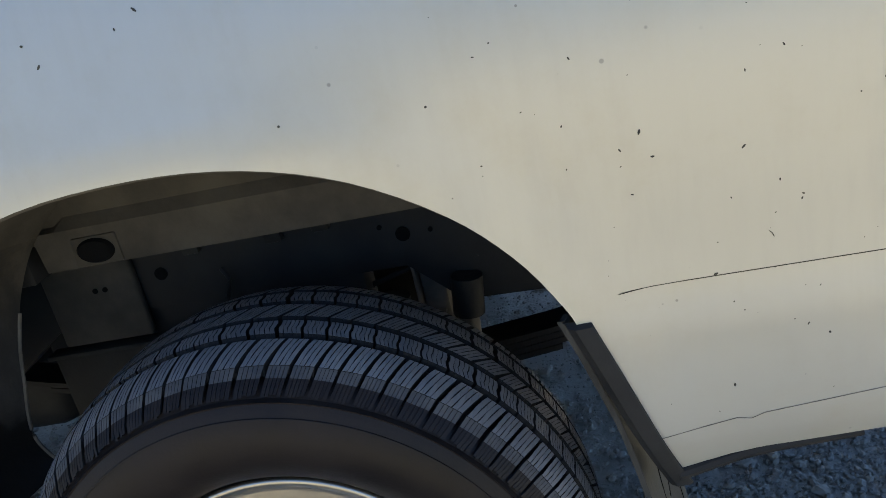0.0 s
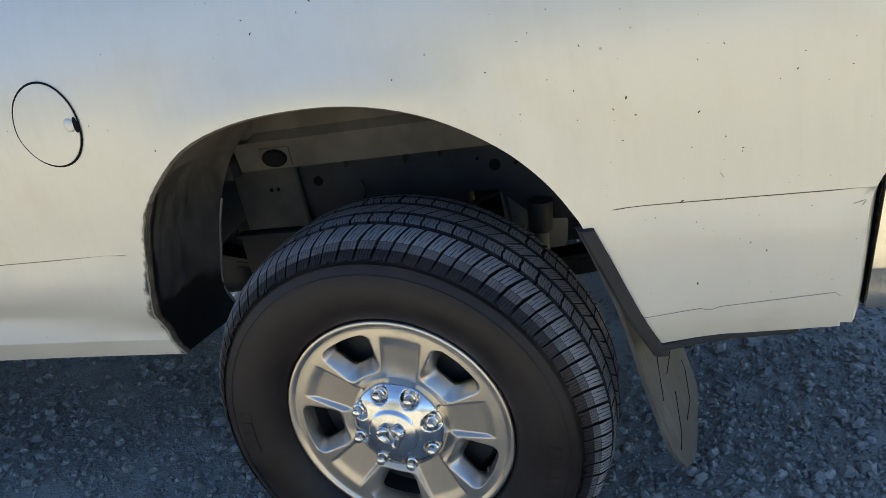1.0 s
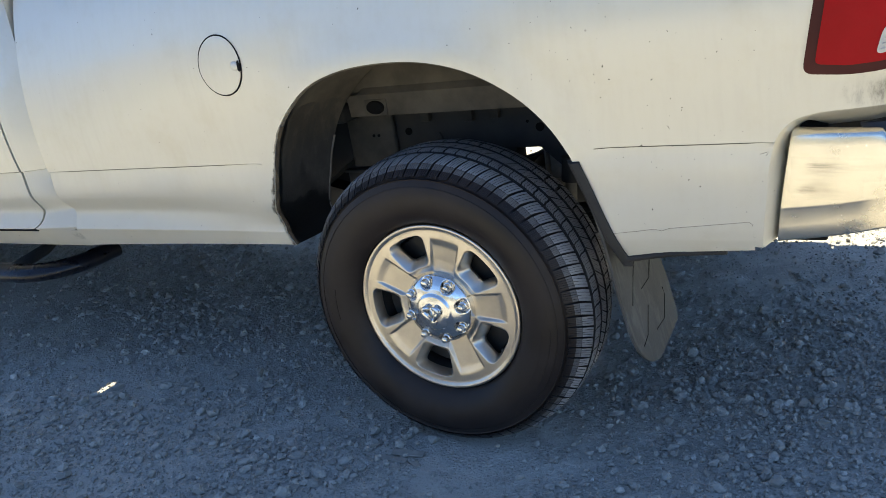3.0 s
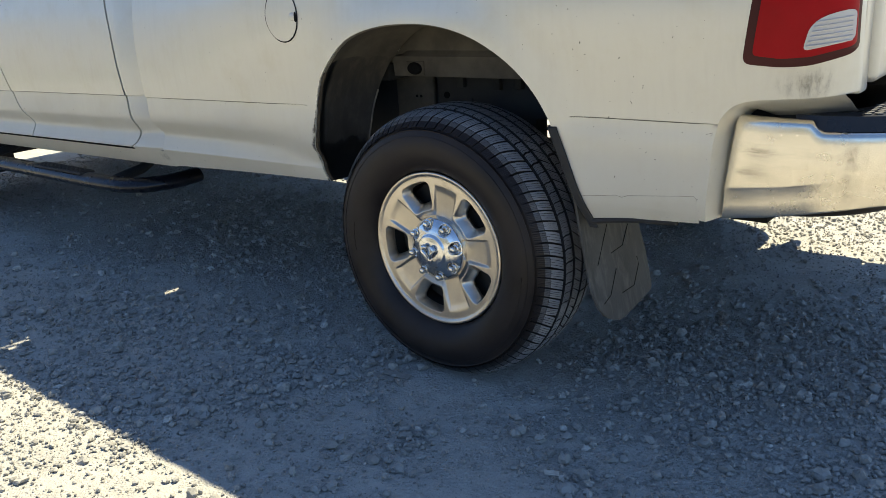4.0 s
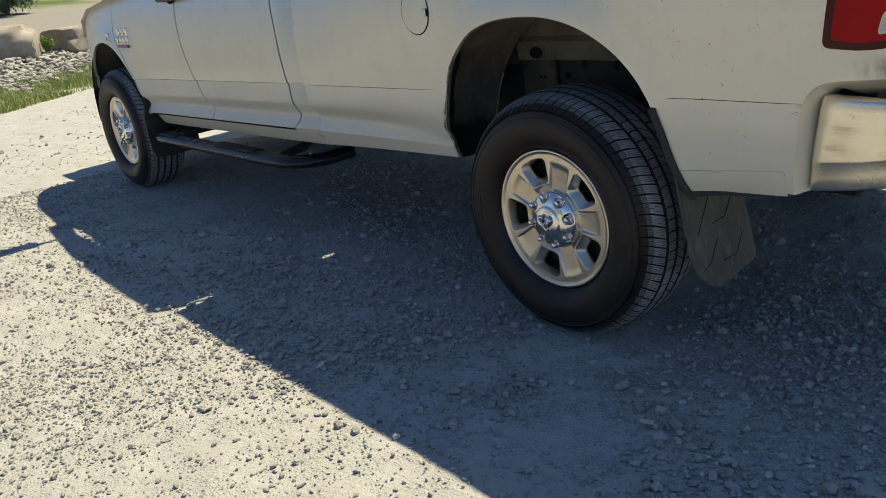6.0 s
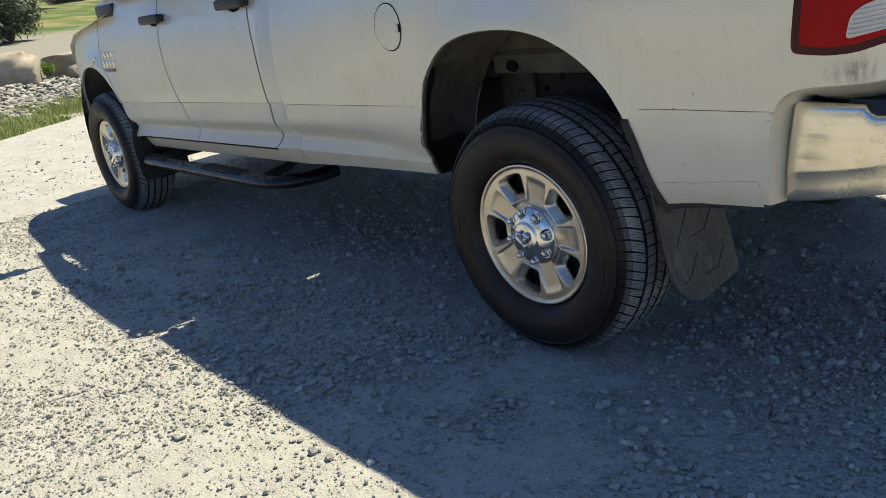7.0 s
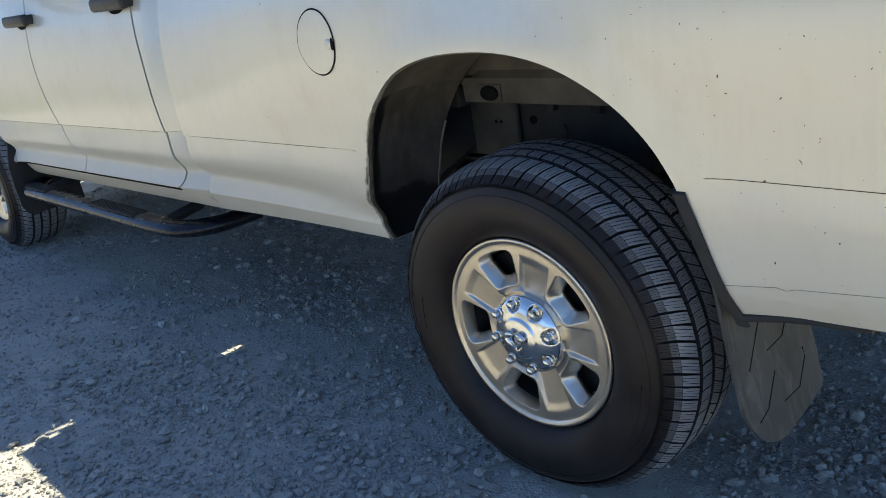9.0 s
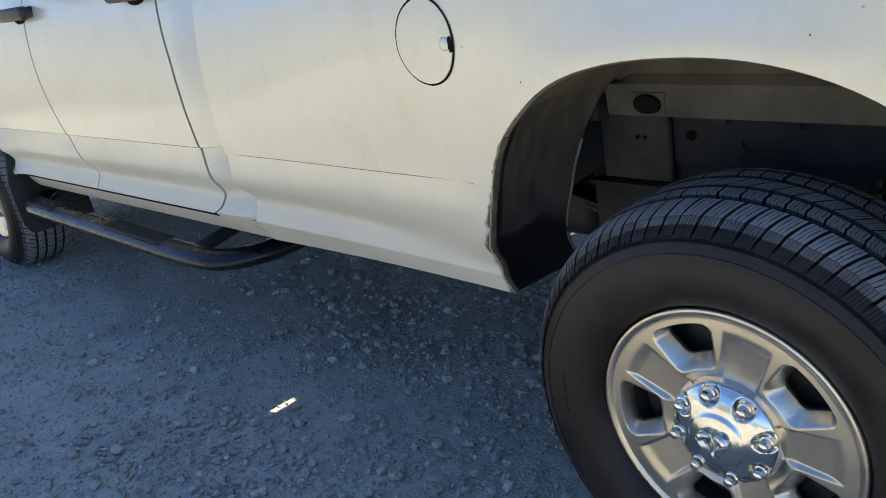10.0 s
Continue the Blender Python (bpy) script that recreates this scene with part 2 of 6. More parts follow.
def stone_material(name, a, b, c):
    n = Nodes(name)
    geo = n.t.nodes.new("ShaderNodeNewGeometry")
    r = geo.outputs["Random Per Island"]
    base = n.mix(n.ramp(r, 0.0, 0.8), a, b)
    base = n.mix(n.ramp(r, 0.955, 0.985), base, c)
    base = n.mix(n.ramp(n.noise(55, 5), 0.42, 0.72, 0.0, 0.5), base, (0.31, 0.30, 0.27))
    n.set(Base_Color=base, Roughness=0.9)
    n.p.inputs["Specular IOR Level"].default_value = 0.25
    n.bump(n.noise(140, 4), 0.5, 0.003)
    return n.m


def grime_material(name, scale, most=0.72):
    n = Nodes(name)
    v = n.t.nodes.new("ShaderNodeVectorMath")
    v.operation = "DISTANCE"
    n.t.links.new(n.co.outputs["Generated"], v.inputs[0])
    v.inputs[1].default_value = (0.5, 0.5, 0.5)
    fall = n.ramp(v.outputs["Value"], 0.56, 0.15)
    streak = n.ramp(n.noise(1.0, 6, 0.7, n.mapped(scale)), 0.36, 0.70)
    alpha = n.math("MULTIPLY", n.math("MULTIPLY", fall, streak), most)
    n.set(Base_Color=(0.075, 0.062, 0.042), Roughness=0.85, Alpha=alpha)
    return n.m


GRIME_UP, GRIME_LEVEL = grime_material("grime_rubbed_upright", (75, 75, 26)), grime_material("grime_rubbed_level", (9, 9, 520), 0.34)
GRIME_SOFT = grime_material("grime_rubbed_soft", (60, 60, 40), 0.34)
DIRT = dirt_material()


def edge_film_material():
    n = Nodes("arch_road_dirt")
    uv = n.t.nodes.new("ShaderNodeUVMap")
    sep = n.t.nodes.new("ShaderNodeSeparateXYZ")
    n.t.links.new(uv.outputs[0], sep.inputs[0])
    reach = n.math("MULTIPLY", n.math("SUBTRACT", 0.30, sep.outputs[1]), 0.55)
    alpha = n.math("MULTIPLY", n.ramp(n.math("ADD", n.noise(34, 6, 0.62), reach), 0.42, 0.72), 0.8)
    n.set(Base_Color=n.mix(n.noise(30, 4), (0.036, 0.025, 0.014), (0.120, 0.090, 0.052)), Roughness=0.9, Alpha=alpha)
    return n.m


EDGE_FILM = edge_film_material()
GRAVEL = stone_material("gravel_stone", (0.215, 0.208, 0.188), (0.325, 0.315, 0.284), (0.46, 0.446, 0.405))
RUBBLE = stone_material("rubble_stone", (0.20, 0.188, 0.165), (0.36, 0.335, 0.285), (0.50, 0.47, 0.41))
BOULDER = plain_material("boulder_stone", (0.20, 0.16, 0.115), (0.40, 0.345, 0.27), 0.9, scale=2.5, bump=0.8, fine=12)
PAPER = plain_material("dry_bark", (0.20, 0.185, 0.16), (0.30, 0.275, 0.235), 0.9, scale=30)


def leaf_material(name, a, b):
    n = Nodes(name)
    geo = n.t.nodes.new("ShaderNodeNewGeometry")
    n.set(Base_Color=n.mix(geo.outputs["Random Per Island"], a, b), Roughness=0.7)
    return n.m


GRASS = leaf_material("grass_blades", (0.14, 0.21, 0.035), (0.36, 0.36, 0.12))
LEAF_DARK = leaf_material("bush_leaves", (0.045, 0.07, 0.040), (0.115, 0.15, 0.085))
LEAF_LIME = leaf_material("shrub_needles", (0.10, 0.19, 0.02), (0.20, 0.30, 0.04))
BARK = plain_material("bark", (0.09, 0.07, 0.05), (0.16, 0.13, 0.10), 0.9, scale=20)

# ---- mesh helpers ----


def finish(me, material, sharp=35):
    me.materials.append(material)
    me.polygons.foreach_set("use_smooth", [True] * len(me.polygons))
    me.update()
    me.set_sharp_from_angle(angle=radians(sharp))
    return me


def part(name, bm, material, parent=None, label="", sharp=35):
    me = bpy.data.meshes.new(name)
    bmesh.ops.recalc_face_normals(bm, faces=bm.faces)
    bm.to_mesh(me)
    bm.free()
    ob = new(name, finish(me, material, sharp))
    if parent is not None:
        ob.parent = parent
    return tagged(ob, label)


def raw(name, verts, faces, material, parent=None, label="", sharp=35):
    me = bpy.data.meshes.new(name)
    me.from_pydata([tuple(v) for v in verts], [], [tuple(int(i) for i in f) for f in faces])
    ob = new(name, finish(me, material, sharp))
    if parent is not None:
        ob.parent = parent
    return tagged(ob, label)


def box_bm(x0, x1, y0, y1, z0, z1, bevel=0.006, seg=2, bm=None):
    own = bmesh.new()
    bmesh.ops.create_cube(own, size=1.0)
    for v in own.verts:
        v.co = Vector(((x0 + x1) / 2 + v.co.x * (x1 - x0), (y0 + y1) / 2 + v.co.y * (y1 - y0), (z0 + z1) / 2 + v.co.z * (z1 - z0)))
    if bevel:
        bmesh.ops.bevel(own, geom=own.edges[:], offset=bevel, segments=seg, profile=0.5, affect="EDGES")
    if bm is None:
        return own
    return join(bm, own)


def join(bm, own):
    me = bpy.data.meshes.new("tmp")
    own.to_mesh(me)
    own.free()
    bm.from_mesh(me)
    bpy.data.meshes.remove(me)
    return bm


def tube_bm(points, radius, n=14, flat=1.0, bm=None, cap=True):
    """A tube along points; flat squeezes it upright."""
    bm = bm or bmesh.new()
    pts = [Vector(p) for p in points]
    radii = radius if isinstance(radius, (list, tuple)) else [radius] * len(pts)
    rings = []
    for i, p in enumerate(pts):
        d = (pts[min(i + 1, len(pts) - 1)] - pts[max(i - 1, 0)]).normalized()
        side = d.cross(Vector((0, 0, 1)))
        side = side.normalized() if side.length > 1e-3 else Vector((1, 0, 0))
        up = side.cross(d).normalized()
        rings.append([bm.verts.new(p + side * radii[i] * math.cos(a) + up * radii[i] * flat * math.sin(a))
                      for a in (2 * math.pi * k / n for k in range(n))])
    for a, b in zip(rings, rings[1:]):
        for k in range(n):
            bm.faces.new((a[k], a[(k + 1) % n], b[(k + 1) % n], b[k]))
    if cap:
        bm.faces.new(rings[0][::-1]), bm.faces.new(rings[-1])
    return bm


def smooth_line(points, per=6):
    """Catmull-Rom through points."""
    P = [np.array(p, float) for p in points]
    P = [2 * P[0] - P[1], *P, 2 * P[-1] - P[-2]]
    out = []
    for i in range(1, len(P) - 2):
        a, b, c, d = P[i - 1:i + 3]
        for k in range(per):
            t = k / per
            out.append(0.5 * (2 * b + (c - a) * t + (2 * a - 5 * b + 4 * c - d) * t * t + (3 * b - a - 3 * c + d) * t ** 3))
    out.append(P[-2])
    return [tuple(map(float, q)) for q in out]


def lathe(profile, n, name, material, parent=None, label="", close=False, sharp=35):
    """Turns (r, y) pairs round the y axis."""
    m = len(profile)
    th = np.arange(n) * 2 * np.pi / n
    V = np.array([[(r * math.cos(a), y, r * math.sin(a)) for r, y in profile] for a in th]).reshape(-1, 3)
    F = [(i * m + j, i * m + j + 1, ((i + 1) % n) * m + j + 1, ((i + 1) % n) * m + j) for i in range(n) for j in range(m - 1)]
    if close:
        F += [(i * m + m - 1, i * m, ((i + 1) % n) * m, ((i + 1) % n) * m + m - 1) for i in range(n)]
    return raw(name, V, F, material, parent, label, sharp)


def vnoise(x, y, seed=0):
    """Smooth value noise of numpy arrays, 0 to 1."""
    rng = np.random.RandomState(seed)
    tab = rng.rand(256, 256)
    xi, yi = np.floor(x).astype(int), np.floor(y).astype(int)
    fx, fy = x - xi, y - yi
    fx, fy = fx * fx * (3 - 2 * fx), fy * fy * (3 - 2 * fy)
    g = lambda a, b: tab[a % 256, b % 256]
    return (g(xi, yi) * (1 - fx) + g(xi + 1, yi) * fx) * (1 - fy) + (g(xi, yi + 1) * (1 - fx) + g(xi + 1, yi + 1) * fx) * fy


def step01(v, a, b):
    t = np.clip((np.asarray(v, float) - a) / (b - a), 0, 1)
    return t * t * (3 - 2 * t)


# ---- ground ----
BANK_AT, BANK_N = np.array((-10.33, 0.66)), np.array((-0.81, -0.588))


def land(x, y):
    """Height of the land: flat yard, a bank past the truck's nose, hills far off; those at -y are unseen, added for
    reflections.
    """
    x, y = np.asarray(x, float), np.asarray(y, float)
    s = (x - BANK_AT[0]) * BANK_N[0] + (y - BANK_AT[1]) * BANK_N[1]
    z = np.interp(s, [0, 1.0, 2.4, 3.2, 7.2, 20.8, 50, 120, 300], [0, 0.06, 0.42, 0.40, 0.62, 1.0, 4.6, 15, 40]) * step01(-x, 5, 9) * step01(y, -12, -3)
    # unseen hill, added to darken what the flank reflects
    away = -0.75 * x - 0.66 * y
    z = z + np.interp(away, [12, 18, 36, 90], [0, 1.3, 4.5, 12.0]) * step01(-y, 3, 9) * step01(-x, 0, 6)
    r = np.hypot(x, y)
    far = 0.03 * np.clip(r - 120, 0, 600) * (1 - step01(-x, 5, 9))
    # the rise at -y is also unseen, added as a backing for reflections
    z = z + far + np.interp(-y, [18, 26, 45, 80, 160], [0, 0.9, 4.0, 8.0, 12.0]) * (1 - step01(-x, 12, 25))
    fade = 1 - step01(r, 25, 60)
    z = z + fade * (0.012 * (vnoise(x * 0.9, y * 0.9, 1) - 0.5) + 0.008 * (vnoise(x * 4, y * 4, 2) - 0.5) + 0.0035 * (vnoise(x * 13, y * 13, 3) - 0.5) + 0.003 * (vnoise(x * 37, y * 37, 4) - 0.5))
    return z - 0.004 - 0.022 * step01(y, 0.4, 1.3) * step01(-x, 4, 0.5)


def axis(lo, hi, step, far):
    mid = list(np.arange(lo, hi, step))
    out, d, up, dn = step * 1.1, step * 1.1, [], []
    while out < far:
        up.append(hi + out), dn.append(lo - out)
        d *= 1.075
        out += d
    return np.array(sorted(dn + mid + up))


def build_ground():
    xs, ys = axis(-2.6, 1.7, 0.0135, 900), axis(-1.7, 0.9, 0.0135, 900)
    X, Y = np.meshgrid(xs, ys, indexing="ij")
    Z = land(X, Y)
    V = np.stack([X, Y, Z], -1).reshape(-1, 3)
    nx, ny = len(xs), len(ys)
    idx = np.arange(nx * ny).reshape(nx, ny)
    F = np.stack([idx[:-1, :-1], idx[1:, :-1], idx[1:, 1:], idx[:-1, 1:]], -1).reshape(-1, 4)
    return quads("ground", V, F, DIRT)


def quads(name, V, F, material, smooth=True):
    me = bpy.data.meshes.new(name)
    k = F.shape[1]
    me.vertices.add(len(V))
    me.vertices.foreach_set("co", np.asarray(V, np.float32).ravel())
    me.loops.add(F.size)
    me.loops.foreach_set("vertex_index", F.astype(np.int32).ravel())
    me.polygons.add(len(F))
    me.polygons.foreach_set("loop_start", (np.arange(len(F)) * k).astype(np.int32))
    me.polygons.foreach_set("use_smooth", np.full(len(F), smooth))
    me.materials.append(material)
    me.update(calc_edges=True)
    me.validate()
    return new(name, me)


tagged(build_ground(), "dusty tan dirt yard with packed gravel", "ground", kind="structure")


def ico(level):
    bm = bmesh.new()
    bmesh.ops.create_icosphere(bm, subdivisions=level, radius=1.0)
    V = np.array([v.co[:] for v in bm.verts])
    F = np.array([[v.index for v in f.verts] for f in bm.faces])
    bm.free()
    return V, F


OCTA = (np.array([(1, 0, 0), (-1, 0, 0), (0, 1, 0), (0, -1, 0), (0, 0, 1), (0, 0, -1)], float),
        np.array([(0, 2, 4), (2, 1, 4), (1, 3, 4), (3, 0, 4), (2, 0, 5), (1, 2, 5), (3, 1, 5), (0, 3, 5)]))


def scatter(base, pos, size, rng, flat=(0.45, 0.85), rough=0.28, sink=0.3):
    """Many lumpy stones as one vertex and face array."""
    V0, F0 = base
    n, m = len(pos), len(V0)
    lump = 1 + rough * (rng.rand(n, m, 1) - 0.5) * 2
    sc = np.stack([rng.uniform(0.7, 1.25, n), rng.uniform(0.6, 1.0, n), rng.uniform(*flat, n)], -1)[:, None, :]
    P = V0[None] * lump * sc
    a, b = rng.uniform(0, 2 * np.pi, n), rng.normal(0, 0.35, n)
    ca, sa, cb, sb = np.cos(a), np.sin(a), np.cos(b), np.sin(b)
    R = np.zeros((n, 3, 3))
    R[:, 0, 0], R[:, 0, 1], R[:, 0, 2] = ca, -sa * cb, sa * sb
    R[:, 1, 0], R[:, 1, 1], R[:, 1, 2] = sa, ca * cb, -ca * sb
    R[:, 2, 1], R[:, 2, 2] = sb, cb
    P = np.einsum("nij,nmj->nmi", R, P) * size[:, None, None]
    lift = size * sc[:, 0, 2] * (1 - sink)
    P = P + pos[:, None, :]
    P[:, :, 2] += lift[:, None]
    F = F0[None] + (np.arange(n) * m)[:, None, None]
    return P.reshape(-1, 3), F.reshape(-1, F0.shape[1])


def gravel():
    rng, thin = np.random.RandomState(7), np.random.RandomState(19)
    VV, FF, off = [], [], 0

    def add(base, count, box, lo, hi, power, cluster, sink=0.35, loose=False):
        nonlocal off
        x, y = rng.uniform(box[0], box[1], count), rng.uniform(box[2], box[3], count)
        keep = rng.rand(count) < 0.12 + 1.25 * np.clip(vnoise(x * cluster, y * cluster, 11) * vnoise(x * cluster * 3, y * cluster * 3, 12) * 2.4 - 0.32, 0, 1)
        keep &= rng.rand(count) < 0.75 + 0.25 * step01(y, -0.95, -0.55)
        if hi > 0.011:
            keep &= thin.rand(count) < 0.30 + 0.70 * step01(y, -1.0, -0.6)
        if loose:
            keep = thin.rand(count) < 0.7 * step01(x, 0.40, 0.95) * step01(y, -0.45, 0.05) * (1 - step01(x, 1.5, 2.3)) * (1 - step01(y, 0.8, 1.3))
        for wx in (0.0, -3.795):
            keep &= ~((np.abs(x - wx) < 0.10) & (y > 0.0) & (y < 0.29))
        x, y = x[keep], y[keep]
        size = lo + (hi - lo) * rng.rand(len(x)) ** power
        pos = np.stack([x, y, land(x, y)], -1)
        V, F = scatter(base, pos, size, rng, sink=sink)
        VV.append(V), FF.append(F + off)
        off += len(V)

    near, mid, wide = (-2.6, 2.2, -1.9, 1.3), (-4.6, 2.6, -2.6, 2.6), (-9, 4, -4, 5)
    add(ico(2), 5200, near, 0.005, 0.0185, 2.2, 1.7, 0.28)
    add(ico(2), 4600, near, 0.008, 0.0175, 1.7, 2.1, 0.30)
    add(ico(2), 3000, wide, 0.007, 0.022, 2.4, 1.1)
    add(ico(1), 30000, mid, 0.005, 0.0115, 1.8, 1.9, 0.12)
    add(ico(1), 75000, mid, 0.003, 0.0080, 1.7, 2.3, 0.2)
    add(ico(1), 20000, wide, 0.004, 0.010, 1.5, 1.3)
    add(OCTA, 130000, mid, 0.0024, 0.0055, 1.6, 1.6, 0.1)
    add(OCTA, 90000, mid, 0.0018, 0.0042, 1.2, 2.9, 0.4)
    # denser stones under the tail, also put there to darken that shaded ground
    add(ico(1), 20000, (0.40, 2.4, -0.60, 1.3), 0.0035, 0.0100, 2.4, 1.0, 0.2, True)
    add(ico(1), 20000, (-4.6, 1.5, -2.4, -0.7), 0.0035, 0.0095, 2.0, 1.5, 0.1)
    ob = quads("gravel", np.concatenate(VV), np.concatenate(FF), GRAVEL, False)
    return tagged(ob, "loose grey-tan gravel stones scattered over packed dirt", "gravel", kind="stuff")


gravel()

# ---- the pickup truck ----
# x runs towards the tail, y from the near flank to the far one, z up; the rear axle is at x = 0.
FAR = 1.98
AXLE_F, HUB_Z = -3.795, 0.382
CAB_END, BED_START, TAIL = -1.386, -1.368, 1.050
truck = new("pickup_truck")
tagged(truck, "dusty silver-beige crew cab pickup truck parked on gravel", "pickup truck")


def rake(x):
    """The body sits lower towards the nose."""
    return 0.0145 * min(0.0, x - 0.5)


ARCH = smooth_line([(-0.446, 0.529), (-0.455, 0.552), (-0.459, 0.585), (-0.450, 0.635), (-0.433, 0.69), (-0.412, 0.76), (-0.385, 0.826), (-0.338, 0.890), (-0.242, 0.963), (-0.13, 0.998),
                    (0.0, 1.007), (0.112, 0.996), (0.211, 0.964), (0.296, 0.910), (0.352, 0.852), (0.392, 0.787), (0.409, 0.745), (0.445, 0.64), (0.484, 0.525)], 4)
FRONT_ARCH = [(AXLE_F + 0.49 * math.cos(a), 0.46 + 0.49 * math.sin(a)) for a in np.linspace(math.pi - 0.02, 0.13, 30)]
ARCH0 = [(x, z - rake(x)) for x, z in ARCH]
FRONT0 = [(x, z - rake(x)) for x, z in FRONT_ARCH]
UPPER = [(1.00, -0.033), (1.04, -0.036), (1.10, -0.033), (1.16, -0.025), (1.22, -0.014), (1.30, 0.006), (1.38, 0.026), (1.46, 0.05)]
MIDDLE = [(0.735, -0.002), (0.77, -0.003), (0.789, -0.005), (0.826, -0.008), (0.88, -0.016), (0.924, -0.022), (0.957, -0.028)]
SILL = [(0.48, 0.104), (0.50, 0.092), (0.515, 0.083), (0.53, 0.074), (0.555, 0.059), (0.575, 0.0475), (0.581, 0.0435), (0.583, 0.0425), (0.585, 0.0425), (0.587, 0.0435)]
DOOR = SILL + [(0.63, 0.062), (0.638, 0.0635), (0.646, 0.0625), (0.66, 0.055), (0.675, 0.0445), (0.69, 0.0360), (0.70, 0.0325), (0.715, 0.0305), (0.735, 0.030), (0.77, 0.028), (0.79, 0.027),
               (0.83, 0.024), (0.90, 0.022), (0.98, 0.025), (1.05, 0.032), (1.10, 0.039), (1.15, 0.048), (1.20, 0.058), (1.27, 0.076), (1.36, 0.103), (1.46, 0.135)]
BED_FRONT = SILL + [(0.63, 0.059), (0.638, 0.0600), (0.646, 0.0575), (0.66, 0.046), (0.675, 0.0315), (0.69, 0.0195), (0.70, 0.0145), (0.715, 0.0105), (0.735, 0.008), (0.77, 0.006), (0.79, 0.005),
                    (0.83, 0.002), (0.90, -0.001), (0.98, 0.000), (1.05, 0.006), (1.10, 0.013), (1.15, 0.022), (1.20, 0.033), (1.27, 0.052), (1.36, 0.082), (1.46, 0.115)]
LOW_ARCH = [(0.45, 0.085), (0.478, 0.070), (0.500, 0.059), (0.515, 0.0525), (0.53, 0.0460), (0.555, 0.0360), (0.575, 0.0305), (0.581, 0.0290), (0.583, 0.0285), (0.585, 0.0285), (0.587, 0.0290), (0.596, 0.0292), (0.604, 0.0280),
            (0.618, 0.0225), (0.630, 0.0165), (0.638, 0.0125), (0.646, 0.0090), (0.66, 0.0050), (0.675, 0.0030), (0.69, 0.0015), (0.71, 0.000)]
LOW_REAR = [(0.45, 0.072), (0.478, 0.062), (0.500, 0.053), (0.535, 0.037), (0.548, 0.031), (0.560, 0.0250), (0.58, 0.0170), (0.605, 0.0105), (0.635, 0.0070), (0.68, 0.004), (0.71, 0.002)]
TABLES = [tuple(np.array(t).T) for t in (DOOR, BED_FRONT, LOW_ARCH + MIDDLE + UPPER, LOW_REAR + MIDDLE + UPPER)]
ARCH_NP, FRONT_NP = np.array(ARCH0), np.array(FRONT0)
CUT = np.array(smooth_line([(0.804, 0.50), (0.808, 0.58), (0.819, 0.68), (0.827, 0.750), (0.842, 0.790), (0.875, 0.806), (0.95, 0.813), (1.10, 0.824)], 5))


def cove_line(out):
    """The bumper cut-out's edge, moved out onto the panel."""
    pts = np.array([p for p in CUT if p[1] > 0.566])
    pts = np.vstack([[(float(np.interp(0.565, CUT[:12, 1], CUT[:12, 0])), 0.565)], pts])
    d = np.gradient(pts, axis=0)
    d /= np.linalg.norm(d, axis=1)[:, None]
    res = pts + out * np.stack([-d[:, 1], d[:, 0]], -1)
    res[0, 1] = 0.565
    return [tuple(p) for p in res]


def near(line, x, z):
    a, d = line[:-1], line[1:] - line[:-1]
    p = np.array((x, z)) - a
    t = np.clip((p * d).sum(1) / (d * d).sum(1), 0, 1)[:, None]
    return float(np.sqrt(((p - t * d) ** 2).sum(1)).min())


def flank(x, z):
    """How far the body's side lies in from the widest plane, at x along and z up."""
    d, b, a, r = (float(np.interp(z, *t)) for t in TABLES)
    if x <= -0.45:
        k = float(step01(x, -1.25, -0.45))
        low = float(np.clip((x + 1.20) / 0.75, 0, 1)) ** 2.0
        k += (low - k) * float(step01(z, 0.76, 0.70))
        y = (b if x > CAB_END else d) * (1 - k) + a * k
    else:
        k = float(step01(x, -0.45, 0.45))
        y = a * (1 - k) + r * k
    ridge = float(step01(x, -0.462, -0.50) if x < 0 else step01(x, 0.443, 0.49) * step01(x, 0.81, 0.79))
    if z < 0.7873:
        y += 0.0055 * ridge * float(np.clip((z - 0.735) / 0.05, 0, 1))
    if -1.0 < x < 0.75:
        y -= 0.013 * math.exp(-(near(ARCH_NP, x, z) / 0.055) ** 2) * (1.0 if x > 0 else float(step01(z, 0.59, 0.68)))
    if x < -3.1:
        y -= 0.020 * math.exp(-(near(FRONT_NP, x, z) / 0.08) ** 2)
        y += 0.16 * max(0.0, (-3.75 - x) / 0.9) ** 2
    if x > 0.70:
        if x > 0.955:
            u = min(1.0, (x - 0.955) / 0.095)
            y += 0.1 * (1 - math.sqrt(max(0.0, 1 - 0.93 * u * u)))
    return y


def flank_at(x, z):
    return flank(x, z - rake(x))


Z_CUTS = [0.49, 0.50, 0.515, 0.535, 0.548, 0.56, 0.575, 0.5808, 0.5832, 0.5848, 0.5872, 0.596, 0.604, 0.610, 0.618, 0.630, 0.638, 0.646, 0.66, 0.675, 0.69, 0.70, 0.715, 0.735, 0.755, 0.77, 0.7860, 0.7885, 0.805, 0.826, 0.85, 0.88,
          0.91, 0.94, 0.97, 1.0, 1.03, 1.06, 1.10, 1.14, 1.18, 1.22, 1.26, 1.30, 1.34, 1.38, 1.42]


